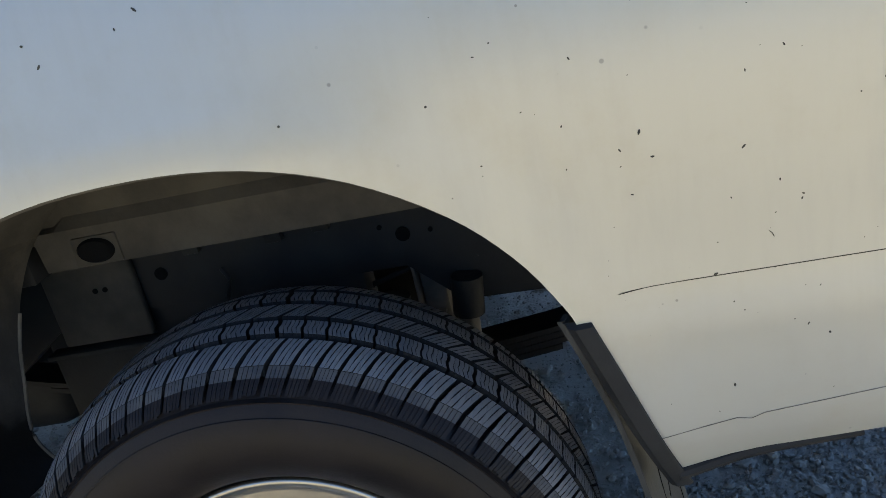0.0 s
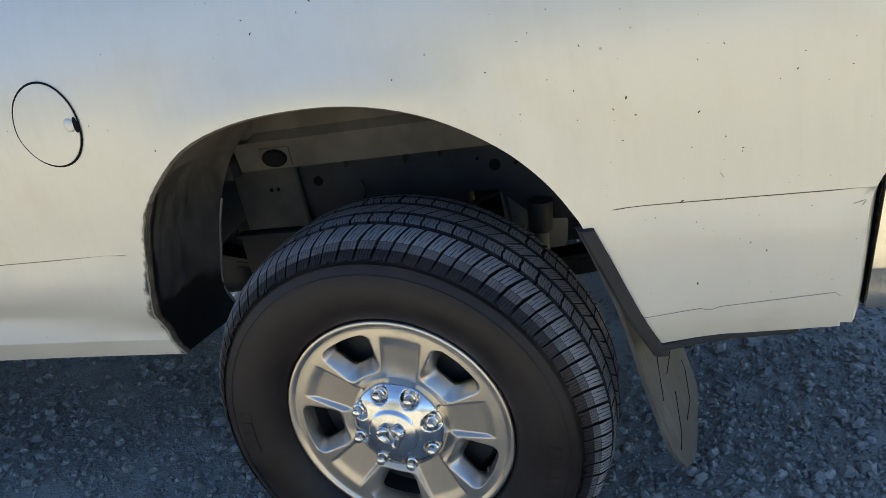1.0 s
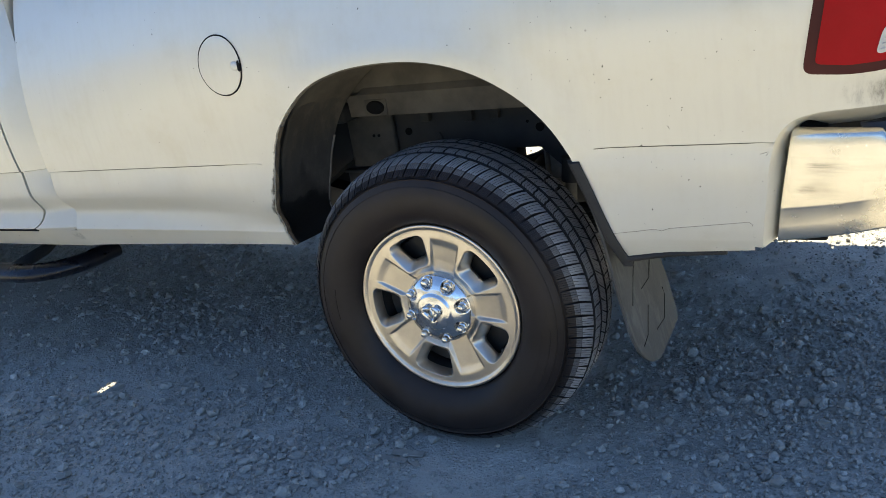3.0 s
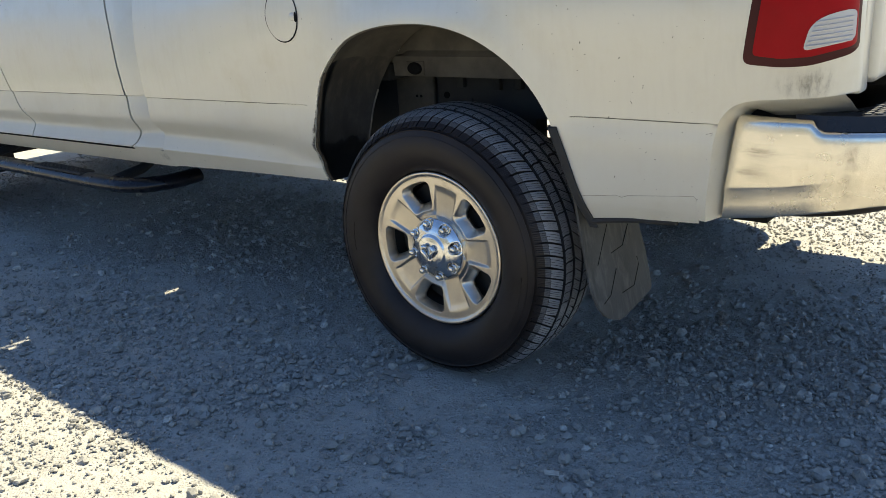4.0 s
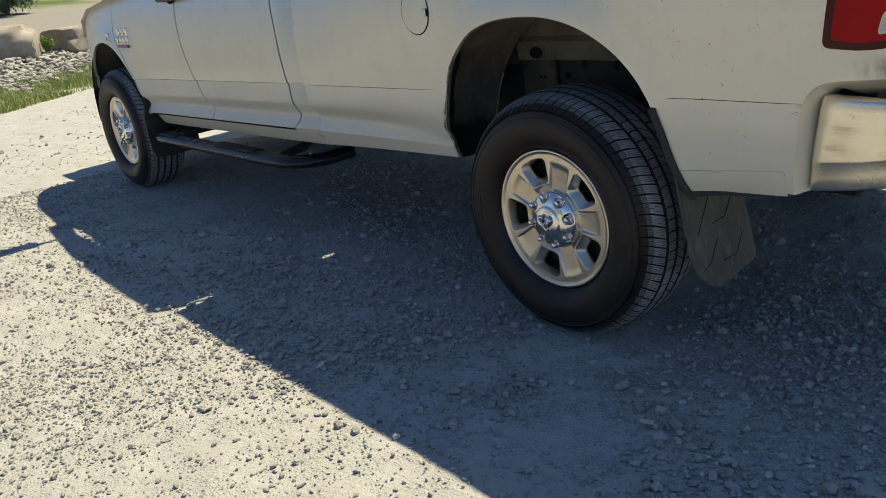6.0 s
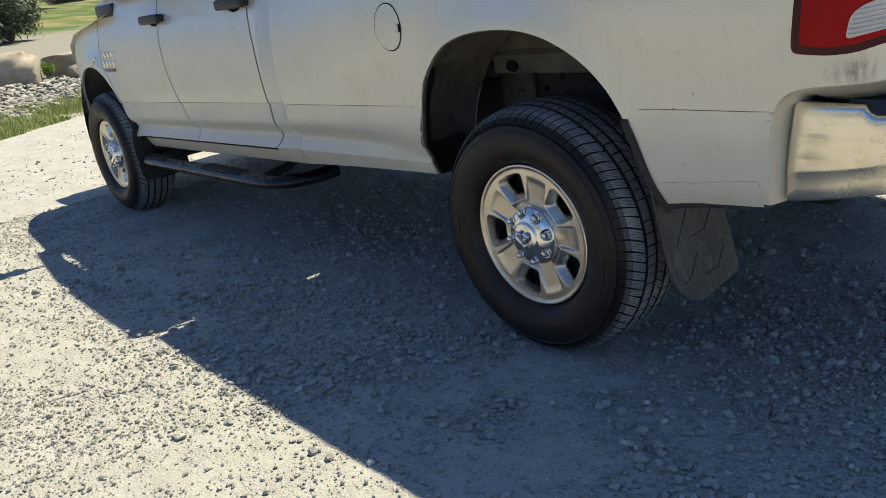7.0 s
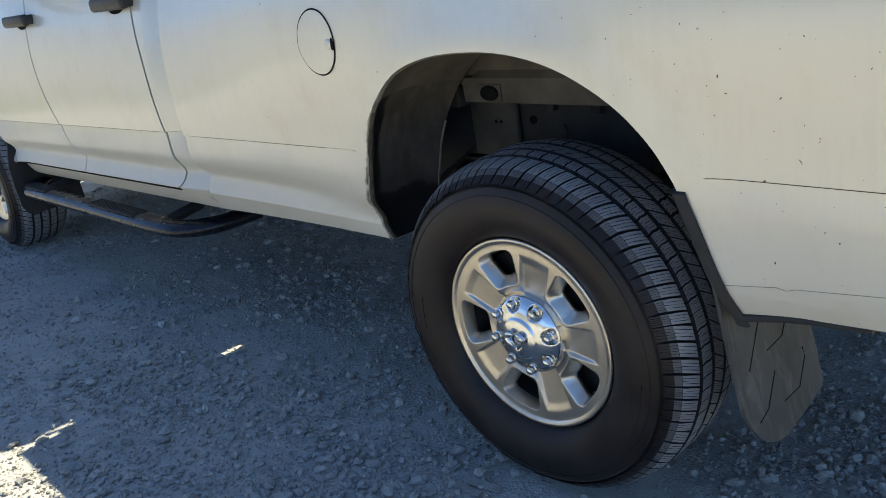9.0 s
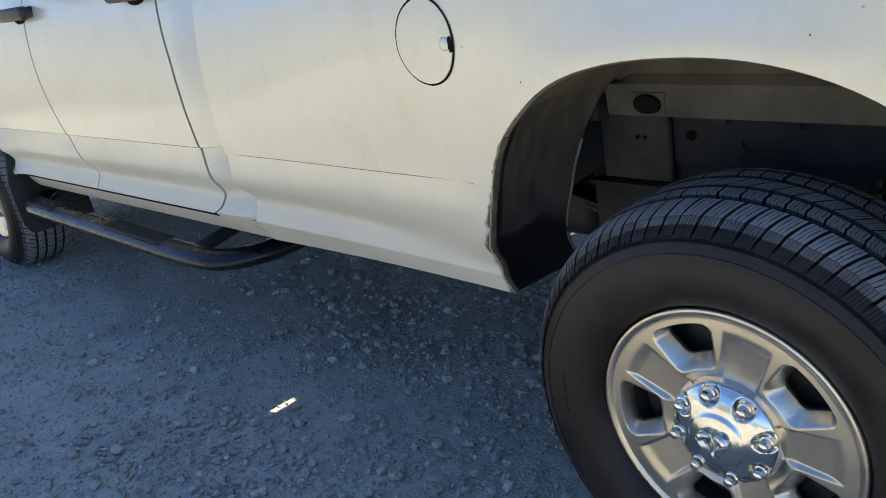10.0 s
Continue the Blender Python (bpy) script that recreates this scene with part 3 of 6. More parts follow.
def skin_bm(outline, far=False, lift=0.0, step=0.035, fold=0.016, shape=flank, more_x=()):
    """A piece of the body's side: outline in (x, z), curved to the flank, with its edges folded inwards."""
    bm = bmesh.new()
    bm.faces.new([bm.verts.new((x, 0, z)) for x, z in outline])
    xs, zs = [p[0] for p in outline], [p[1] for p in outline]
    for x in [*np.arange(min(xs) + step, max(xs), step), *more_x]:
        bmesh.ops.bisect_plane(bm, geom=bm.verts[:] + bm.edges[:] + bm.faces[:], plane_co=(x, 0, 0), plane_no=(1, 0, 0))
    for z in Z_CUTS:
        if min(zs) < z < max(zs):
            bmesh.ops.bisect_plane(bm, geom=bm.verts[:] + bm.edges[:] + bm.faces[:], plane_co=(0, 0, z), plane_no=(0, 0, 1))
    for v in bm.verts:
        v.co.y = shape(v.co.x, v.co.z) - lift
        v.co.z += rake(v.co.x)
    if fold:
        rim = [e for e in bm.edges if e.is_boundary]
        got = bmesh.ops.extrude_edge_only(bm, edges=rim)
        for v in (g for g in got["geom"] if isinstance(g, bmesh.types.BMVert)):
            v.co.y += fold
    if far:
        for v in bm.verts:
            v.co.y = FAR - v.co.y
    return bm


def side(bm, far):
    if far:
        for v in bm.verts:
            v.co.y = FAR - v.co.y
    return bm


def ring_line(cx, cz, rx, rz, n=40, tilt=0.0):
    out = []
    for k in range(n):
        a = 2 * math.pi * k / n
        u, w = rx * math.cos(a), rz * math.sin(a)
        out.append((cx + u * math.cos(tilt) - w * math.sin(tilt), cz + u * math.sin(tilt) + w * math.cos(tilt)))
    return out


def rounded(points, r=0.02, per=5):
    """A closed outline with rounded corners."""
    out, n = [], len(points)
    for i in range(n):
        p, a, b = (np.array(points[j % n], float) for j in (i, i - 1, i + 1))
        da, db = (a - p), (b - p)
        k = min(r, 0.45 * np.linalg.norm(da), 0.45 * np.linalg.norm(db))
        s, e = p + da / np.linalg.norm(da) * k, p + db / np.linalg.norm(db) * k
        for t in np.linspace(0, 1, per):
            out.append(tuple((1 - t) ** 2 * s + 2 * t * (1 - t) * p + t * t * e))
    return out


DOOR_REAR_EDGE = smooth_line([(-1.635, 1.36), (-1.618, 1.19), (-1.600, 1.10), (-1.576, 1.0), (-1.552, 0.803), (-1.544, 0.72), (-1.543, 0.66), (-1.556, 0.607), (-1.600, 0.580)], 4)
DOOR_MID_EDGE = smooth_line([(-2.640, 1.36), (-2.635, 1.16), (-2.598, 0.985), (-2.515, 0.787), (-2.462, 0.70), (-2.428, 0.635), (-2.434, 0.580)], 4)
DOOR_FRONT_EDGE = smooth_line([(-3.60, 1.38), (-3.61, 1.16), (-3.575, 1.04), (-3.49, 0.95), (-3.40, 0.84), (-3.322, 0.70), (-3.288, 0.62), (-3.27, 0.580)], 4)
shift = lambda line, dx: [(x + dx, z) for x, z in line]

def arch_film(parent, far):
    """Road dirt thrown onto the panel along the arch, thickest low in front of the wheel."""
    pts = np.array([p for p in ARCH if p[0] < 0 and p[1] < 0.92])
    d = np.gradient(pts, axis=0)
    d /= np.linalg.norm(d, axis=1)[:, None]
    V, F, UV = [], [], []
    for k, ((x, z), (dx, dz)) in enumerate(zip(pts, d)):
        width = 0.003 + 0.022 * float(step01(z, 0.92, 0.66))
        for q in range(5):
            px, pz = x - dz * width * q / 4, z + dx * width * q / 4
            V.append((px, FAR - flank_at(px, pz) + 0.0009 if far else flank_at(px, pz) - 0.0009, pz)), UV.append((k * 0.02, q / 4))
    for k in range(len(pts) - 1):
        for q in range(4):
            F.append((5 * k + q, 5 * k + q + 1, 5 * k + q + 6, 5 * k + q + 5))
    ob = raw("dirt_film", V, F, EDGE_FILM, parent, "brown road dirt along the arch")
    lay = ob.data.uv_layers.new(name="UVMap")
    vi = np.zeros(len(ob.data.loops), int)
    ob.data.loops.foreach_get("vertex_index", vi)
    lay.data.foreach_set("uv", np.array(UV)[vi].astype(np.float32).ravel())


for far in (False, True):
    # bed side
    bed_side = part("bed_side", skin_bm([(BED_START, 0.512), *ARCH0, (0.60, 0.550), (0.745, 0.567), *[p for p in cove_line(0.034) if p[0] < TAIL - 0.004], (TAIL, 0.857), (TAIL, 1.46), (BED_START, 1.49)], far, more_x=np.arange(0.741, 0.90, 0.02)),
                    PAINT, truck, "dusty silver-beige bed side with wheel arch")
    # the shade under the crease, drawn as a thin dark strip
    for a, b in (((BED_START + 0.004, 0.0), (-0.502, 0.0)), ((0.450, 0.0), (0.792, 0.0))):
        part("body_line", side(tube_bm([(x, flank(x, 0.7855) - 0.001, 0.7868 + rake(x)) for x in np.linspace(a[0], b[0], 24)], [0.0016 * min(1.0, 0.2 + 0.25 * min(k, 23 - k)) for k in range(24)], 6), far), SCUFF_AND_SHADE, bed_side, "body line, its shade drawn as a dark strip")
    hem = [(x, flank_at(x, z) + 0.010, z) for x, z in ARCH if x < 0.30]
    caked = [p for p in hem if p[0] < 0 and p[2] < 0.875]
    part("arch_edge", side(tube_bm(caked, [0.0066 + 0.0016 * math.sin(37 * k) * math.sin(11 * k) for k in range(len(caked))], 8), far), ARCH_DIRT, bed_side, "dirt-caked hemmed arch edge")
    part("arch_edge", side(tube_bm(hem[len(caked) - 1:], 0.0042, 8), far), WHEELHOUSE, bed_side)
    arch_film(bed_side, far)
    part("bed_front_return", side(box_bm(BED_START + 0.001, BED_START + 0.004, 0.075, 0.16, 0.52, 1.44, 0), far), PAINT_FILM, bed_side)
    cove = bmesh.new()
    lip = cove_line(0.034)
    strip = []
    # (out on the front flank of the cut-out, out above the bumper, depth)
    for out, above, deep in ((0.0345, 0.0345, 0.0006), (0.0325, 0.0320, 0.0046), (0.0290, 0.028, 0.013), (0.0240, 0.021, 0.032), (0.0190, 0.013, 0.050), (0.0145, 0.004, 0.066), (0.0105, -0.006, 0.085), (0.007, -0.014, 0.110), (0.003, -0.018, 0.150)):
        row = []
        for (x, z), (x2, z2), e in zip(cove_line(out), cove_line(above), lip):
            k = float(step01(e[0], 0.835, 0.885))
            x, z = x + (x2 - x) * k, z + (z2 - z) * k
            if x < TAIL - 0.002:
                row.append(cove.verts.new((x, flank(min(e[0], TAIL), e[1]) + deep, z + rake(x))))
        strip.append(row)
    for a, b in zip(strip, strip[1:]):
        for k in range(min(len(a), len(b)) - 1):
            cove.faces.new((a[k], a[k + 1], b[k + 1], b[k]))
    part("bumper_cove", side(cove, far), PAINT, bed_side, "rolled edge round the bumper", 60)
    if not far:
        cap = ring_line(-0.500, 1.0515, 0.0695, 0.0735, 44)
        part("fuel_door", skin_bm(cap, lift=0.0025, step=0.02, fold=0.004), PAINT, bed_side, "round silver-beige fuel door")
        ringb = bmesh.new()
        outer, inner = [], []
        for (x, z), (x2, z2) in zip(ring_line(-0.500, 1.037, 0.0735, 0.0775, 44), ring_line(-0.500, 1.037, 0.0695, 0.0735, 44)):
            outer.append(ringb.verts.new((x, flank_at(x, z) - 0.0012, z))), inner.append(ringb.verts.new((x2, flank_at(x2, z2) - 0.0012, z2)))
        for k in range(44):
            ringb.faces.new((outer[k], outer[(k + 1) % 44], inner[(k + 1) % 44], inner[k]))
        part("fuel_door_gap", ringb, SEAL_HOLLOW, bed_side)
        # raised dome whose highlight stands in for the hollow of the scoop
        scoop = bmesh.new()
        bmesh.ops.create_uvsphere(scoop, u_segments=20, v_segments=10, radius=1.0, matrix=Matrix.Translation((-0.4485, flank_at(-0.4485, 1.033) - 0.0015, 1.033)) @ Matrix.Diagonal((0.0125, 0.0045, 0.0125, 1)))
        part("finger_scoop", scoop, PAINT, bed_side, "small finger scoop on the fuel door", 60)
        # black sliver painted for the shade in the notch
        part("finger_notch", skin_bm(ring_line(-0.4345, 1.046, 0.0045, 0.014, 20), lift=0.004, step=0.008, fold=0.003), SEAL_HOLLOW, bed_side)
        part("protective_film", skin_bm([(0.462, 0.583), (0.475, 0.597), (0.52, 0.600), (0.56, 0.605), (0.575, 0.601), (0.59, 0.607), (0.75, 0.624), (0.756, 0.618), (0.757, 0.558), (0.60, 0.547), (0.487, 0.533)],
                                        lift=0.0005, step=0.03, fold=0.0006), PAINT_FILM, bed_side, "clear film patch with a wrinkled edge")
        edge_line = [(0.475, 0.597), (0.52, 0.600), (0.56, 0.605), (0.575, 0.601), (0.59, 0.607), (0.75, 0.624), (0.756, 0.618), (0.757, 0.556)]
        part("film_edge", tube_bm([(x, flank(x, z) - 0.0004, z + rake(x)) for x, z in edge_line], 0.0005, 5), FILM_DIRT, bed_side, "dirt along the film's edge")
        lipb = tube_bm([(x, flank_at(x, 0.535) - 0.001, float(np.interp(x, [0.484, 0.60, 0.70], [0.531, 0.546, 0.553])) - 0.003) for x in np.linspace(0.49, 0.70, 14)], 0.0075, 8)
        part("rubber_lip", lipb, TRIM_RUBBER, bed_side)
    rail = side(box_bm(BED_START, TAIL, 0.046, 0.16, 1.455, 1.485, 0.012, 3), far)
    part("bed_rail", rail, BLACK_PLASTIC, truck)
    for x0, x1, z0 in ((BED_START + 0.03, -0.475, 0.88), (-0.475, 0.475, 1.05), (0.475, TAIL - 0.05, 0.88)):
        part("bed_inner_wall", side(box_bm(x0, x1, 0.15, 0.165, z0, 1.455, 0.003), far), PAINT, truck)
    # tail lamp
    lamp = part("tail_lamp", skin_bm(rounded([(0.851, 0.914), (0.925, 0.908), (0.98, 0.912), (1.0475, 0.932), (1.0485, 1.36), (0.922, 1.36)], 0.018), far, 0.004, 0.02, 0.02), DARK_LENS, truck, "red tail lamp with a clear reversing lens")
    part("red_lens", skin_bm(rounded([(0.872, 0.931), (0.925, 0.925), (0.98, 0.929), (1.0450, 0.946), (1.0455, 1.35), (0.939, 1.35)], 0.010), far, 0.0065, 0.02, 0.006), RED_LENS, lamp)
    clear = part("reversing_lens", skin_bm(rounded([(0.966, 0.940), (1.0435, 0.956), (1.0440, 1.014), (1.012, 1.007), (0.992, 0.998), (0.977, 0.982)], 0.012), far, 0.0085, 0.015, 0.005), CLEAR_LENS, lamp)
    for k in range(6):
        z = 0.952 + 0.0085 * k
        x0 = 0.973 + 0.003 * k
        part("lens_rib", side(tube_bm([(x, flank(x, z) - 0.0095, z + 0.12 * (x - 1)) for x in np.linspace(x0, 1.040, 8)], 0.0016, 6), far), CLEAR_LENS, lamp)
    # doors
    rear_door = part("rear_door", skin_bm([*DOOR_MID_EDGE[::-1], *DOOR_REAR_EDGE], far), PAINT, truck)
    front_door = part("front_door", skin_bm([*DOOR_FRONT_EDGE[::-1], *shift(DOOR_MID_EDGE, -0.008)], far), PAINT, truck)
    # same dark strip for the crease shade across the doors
    for door, a, b in ((rear_door, -2.508, -1.556), (front_door, -3.36, -2.526)):
        part("body_line", side(tube_bm([(x, flank(x, 0.7855) - 0.001, 0.7868 + rake(x)) for x in np.linspace(a, b, 24)], 0.0014, 6), far), SCUFF_AND_SHADE, door, "body line, its shade drawn as a dark strip")
    for door, hx, hz in ((rear_door, -1.722, 1.166), (front_door, -2.672, 1.152)):
        hy = flank_at(hx, hz + 0.02)
        handle = box_bm(hx - 0.128, hx + 0.128, hy - 0.045, hy - 0.010, hz, hz + 0.046, 0.014, 3)
        box_bm(hx - 0.128, hx - 0.075, hy - 0.03, hy + 0.006, hz + 0.004, hz + 0.042, 0.006, 2, handle)
        box_bm(hx + 0.065, hx + 0.128, hy - 0.03, hy + 0.006, hz + 0.004, hz + 0.042, 0.006, 2, handle)
        part("door_handle", side(handle, far), BLACK_PLASTIC, door, "black plastic door handle")
        part("handle_cup", skin_bm(ring_line(hx - 0.005, hz + 0.016 - rake(hx), 0.066, 0.030, 28), far, 0.002, 0.03, 0.003), SEAL_HOLLOW if not far else BLACK_PLASTIC, door)
    # cab corner behind the rear door, rounded off towards the bed
    def corner_shape(x, z):
        k = float(np.clip((x + 1.545) / 0.159, 0, 1))
        return flank(-1.60, z) + 0.002 + 0.058 * k ** 1.25 * float(np.clip((z - 0.56) / 0.20, 0.30, 1))
    part("cab_corner", skin_bm([*shift(DOOR_REAR_EDGE, 0.008), (-1.575, 0.570), (-1.44, 0.570), (CAB_END + 0.013, 0.577), (CAB_END + 0.013, 1.46), (-1.62, 1.46)], far, step=0.012, shape=corner_shape), PAINT, truck, "rounded cab corner")
    for door, a, b in ((rear_door, -2.43, -1.585), (front_door, -3.265, -2.445)):
        part("bottom_gap", side(tube_bm([(x, flank(x, 0.5805) + 0.006, 0.5745 + rake(x)) for x in np.linspace(a, b, 16)], 0.0036, 6), far), SEAL_HOLLOW, door, "dark shut line")
    # sill
    def sill_shape(x, z):
        return float(np.interp(z, [0.48, 0.505, 0.52, 0.56, 0.575], [0.13, 0.103, 0.092, 0.068, 0.060]))
    part("rocker_panel", skin_bm([(-3.30, 0.50), (-1.40, 0.50), (-1.375, 0.515), (-1.385, 0.571), (-3.27, 0.571)], far, shape=sill_shape), PAINT, truck, "dusty rocker panel")
    # front fender
    fender = part("front_fender", skin_bm([(-4.36, 0.66), (-4.285, 0.66), *FRONT0, (-3.300, 0.572), (-3.278, 0.580), *shift(DOOR_FRONT_EDGE, -0.008)[::-1][1:-3], (-3.618, 1.18), (-3.62, 1.27), (-4.0, 1.24), (-4.36, 1.17)], far), PAINT, truck, "silver-beige front fender")
    if not far:
        bars = [(fender, -3.690, 0.992, 0.052, 0.030), (fender, -3.712, 0.972, 0.030, 0.022), (fender, -3.675, 0.958, 0.090, 0.012)]
        bars += [(front_door, -3.520 + 0.064 * k, 1.010, 0.052, 0.040) for k in range(3)]
        bars += [(front_door, -3.530 + 0.050 * k, 0.960, 0.040, 0.038) for k in range(4)]
        for owner, x, z, w, h in bars:
            part("badge", box_bm(x - w / 2, x + w / 2, flank_at(x, z) - 0.007, flank_at(x, z) + 0.004, z - h / 2, z + h / 2, 0.004), CHROME, owner)
        part("badge", box_bm(-3.545, -3.36, flank_at(-3.45, 0.925) - 0.008, flank_at(-3.45, 0.925) + 0.004, 0.916, 0.933, 0.003), RED_BADGE, front_door, "narrow red badge strip")
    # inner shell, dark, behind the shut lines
    part("inner_panel", side(box_bm(-3.55, -1.42, 0.135, 0.16, 0.50, 1.36, 0.003), far), SEAL_HOLLOW, truck)
    # front wheel housing
    liner = bmesh.new()
    arc = [(AXLE_F + 0.51 * math.cos(a), 0.46 + 0.51 * math.sin(a)) for a in np.linspace(math.pi + 0.1, -0.25, 32)]
    rows = [[liner.verts.new((x, y, z)) for x, z in arc] for y in (0.03, 0.12, 0.30, 0.55)]
    for a, b in zip(rows, rows[1:]):
        for k in range(len(arc) - 1):
            liner.faces.new((a[k], a[k + 1], b[k + 1], b[k]))
    part("wheel_liner", side(liner, far), LINER, truck)
    guard = bmesh.new()
    sheets = []
    for deep in (0.0, 0.012):
        sheets.append([[guard.verts.new((float(np.interp(z, [0.24, 0.40, 0.56, 0.70], [-3.285, -3.300, -3.318, -3.352])) + deep, y0 + (0.29 - y0) * q / 6, z)) for q in range(7)]
                       for z, y0 in ((0.25, 0.03), (0.262, 0.0), (0.30, -0.016), (0.40, -0.018), (0.50, -0.012), (0.56, 0.004), (0.62, 0.024), (0.70, 0.03))])
    for rows in sheets:
        for a, b in zip(rows, rows[1:]):
            for q in range(6):
                guard.faces.new((a[q], a[q + 1], b[q + 1], b[q]))
    for q in (0, 6):
        for (a, b), (c, d) in zip(zip(sheets[0], sheets[0][1:]), zip(sheets[1], sheets[1][1:])):
            guard.faces.new((a[q], b[q], d[q], c[q]))
    for q in range(6):
        guard.faces.new((sheets[0][0][q], sheets[0][0][q + 1], sheets[1][0][q + 1], sheets[1][0][q]))
    part("front_mud_flap", side(guard, far), TRIM_RUBBER, truck, "broad black guard behind the front tyre")

# cab: pillars, roof, glass
cab = bmesh.new()
prof = [(-3.60, 1.20), (-3.36, 1.34), (-2.66, 1.72), (-2.35, 1.80), (-1.75, 1.86), (-1.50, 1.83), (-1.42, 1.74), (CAB_END, 1.38), (CAB_END, 0.74)]
lean = lambda z: 0.035 + max(0.0, z - 1.34) * 0.30
shell = [[cab.verts.new((x, lean(z) + k * (FAR - 2 * lean(z)), z + up * max(0.0, z - 1.4) / 0.46)) for x, z in prof[1:]] for k, up in ((0.0, 0.0), (0.06, 0.05), (0.5, 0.08), (0.94, 0.05), (1.0, 0.0))]
for i, (a, b) in enumerate(zip(shell, shell[1:])):
    for k in range(len(a) - 1):
        if not (k == 0 and 0 < i < 3) and not (k == 5 and 0 < i < 3):
            cab.faces.new((a[k], a[k + 1], b[k + 1], b[k]))
part("cab_shell", cab, PAINT, truck, "silver-beige cab roof and pillars", 60)
for far in (False, True):
    frame_bm = bmesh.new()
    strip = lambda a, b, w: tube_bm([(x, lean(z) + 0.02, z) for x, z in (a, b)], w, 8, bm=frame_bm)
    strip((-3.34, 1.35), (-2.66, 1.71), 0.03), strip((-2.39, 1.34), (-2.36, 1.79), 0.03), strip((-1.47, 1.34), (-1.48, 1.81), 0.045)
    strip((-2.66, 1.71), (-2.35, 1.79), 0.03), strip((-2.35, 1.79), (-1.75, 1.845), 0.03), strip((-1.75, 1.845), (-1.48, 1.81), 0.03), strip((-3.34, 1.335), (-1.45, 1.345), 0.03)
    part("window_frame", side(frame_bm, far), PAINT, truck)
    for line in ([(-3.28, 1.36), (-2.66, 1.69), (-2.40, 1.76), (-2.42, 1.36)], [(-2.36, 1.36), (-2.33, 1.78), (-1.75, 1.83), (-1.54, 1.80), (-1.52, 1.36)]):
        g = bmesh.new()
        for o in (0.03, 0.036):
            g.faces.new([g.verts.new((x, lean(z) + o, z)) for x, z in line])
        part("side_window", side(g, far), GLASS, truck, "tinted side window glass")
for name, a, b in (("windshield", (-3.35, 1.345), (-2.68, 1.75)), ("rear_window", (-1.425, 1.76), (CAB_END - 0.004, 1.385))):
    g = bmesh.new()
    for o in (0.0, 0.006):
        g.faces.new([g.verts.new(p) for p in ((a[0] + o, 0.22, a[1]), (a[0] + o, FAR - 0.22, a[1]), (b[0] + o, FAR - 0.30, b[1]), (b[0] + o, 0.30, b[1]))])
    part(name, g, GLASS, truck)
part("cab_floor", box_bm(-3.30, CAB_END + 0.002, 0.16, FAR - 0.16, 0.52, 0.56, 0.006), FRAME_BLACK, truck)
part("seat_row", box_bm(-2.9, -1.6, 0.25, FAR - 0.25, 0.60, 1.15, 0.05, 3), SEAL_HOLLOW, truck)

part("cowl", box_bm(-3.62, -3.32, 0.08, FAR - 0.08, 1.19, 1.30, 0.01), BLACK_PLASTIC, truck)

# nose
hood = bmesh.new()
hx = [-3.36, -3.6, -4.0, -4.36, -4.50, -4.56]
hz = [1.335, 1.30, 1.26, 1.19, 1.12, 1.02]
rows = []
for k in range(9):
    u = k / 8
    crown = 1 - (2 * u - 1) ** 4
    rows.append([hood.verts.new((x, 0.02 + u * (FAR - 0.04) + (0.5 - u) * 2 * 0.16 * max(0, (-3.75 - x) / 0.9) ** 2, z - 0.10 * (1 - crown) * (1 if i < 5 else 0.5))) for i, (x, z) in enumerate(zip(hx, hz))])
for a, b in zip(rows, rows[1:]):
    for k in range(5):
        hood.faces.new((a[k], a[k + 1], b[k + 1], b[k]))
part("hood", hood, PAINT, truck, "silver-beige hood", 60)
part("grille", box_bm(-4.92, -4.35, 0.42, FAR - 0.42, 0.60, 1.14, 0.04), CHROME, truck)
for far in (False, True):
    part("headlight", side(box_bm(-4.50, -4.30, 0.14, 0.44, 0.86, 1.09, 0.04, 3), far), CLEAR_LENS, truck)
fb = box_bm(-5.06, -4.42, 0.30, FAR - 0.30, 0.42, 0.76, 0.06, 3)
for v in fb.verts:
    v.co.x += 0.22 * (abs(v.co.y - 0.99) / 0.79) ** 4
part("front_bumper", fb, BUMPER_CHROME, truck, "chrome front bumper")

# mirrors: tall black towing heads on two arms
for far in (False, True):
    mirror = part("door_mirror", side(box_bm(-3.13, -3.00, -0.335, -0.10, 1.325, 1.60, 0.035, 3), far), BLACK_PLASTIC, truck, "tall black towing mirror")
    part("mirror_arm", side(tube_bm([(-3.05, -0.12, 1.40), (-3.03, 0.04, 1.37)], 0.022, 10), far), BLACK_PLASTIC, mirror)
    part("mirror_arm", side(tube_bm([(-3.05, -0.12, 1.53), (-3.03, 0.10, 1.48)], 0.022, 10), far), BLACK_PLASTIC, mirror)
    part("mirror_glass", side(box_bm(-3.002, -2.996, -0.315, -0.12, 1.345, 1.58, 0.002), far), CHROME, mirror)

# bed: floor, head, tailgate
part("bed_floor", box_bm(BED_START + 0.01, TAIL - 0.02, 0.30, FAR - 0.30, 0.865, 0.905, 0.004), WHEELHOUSE, truck)
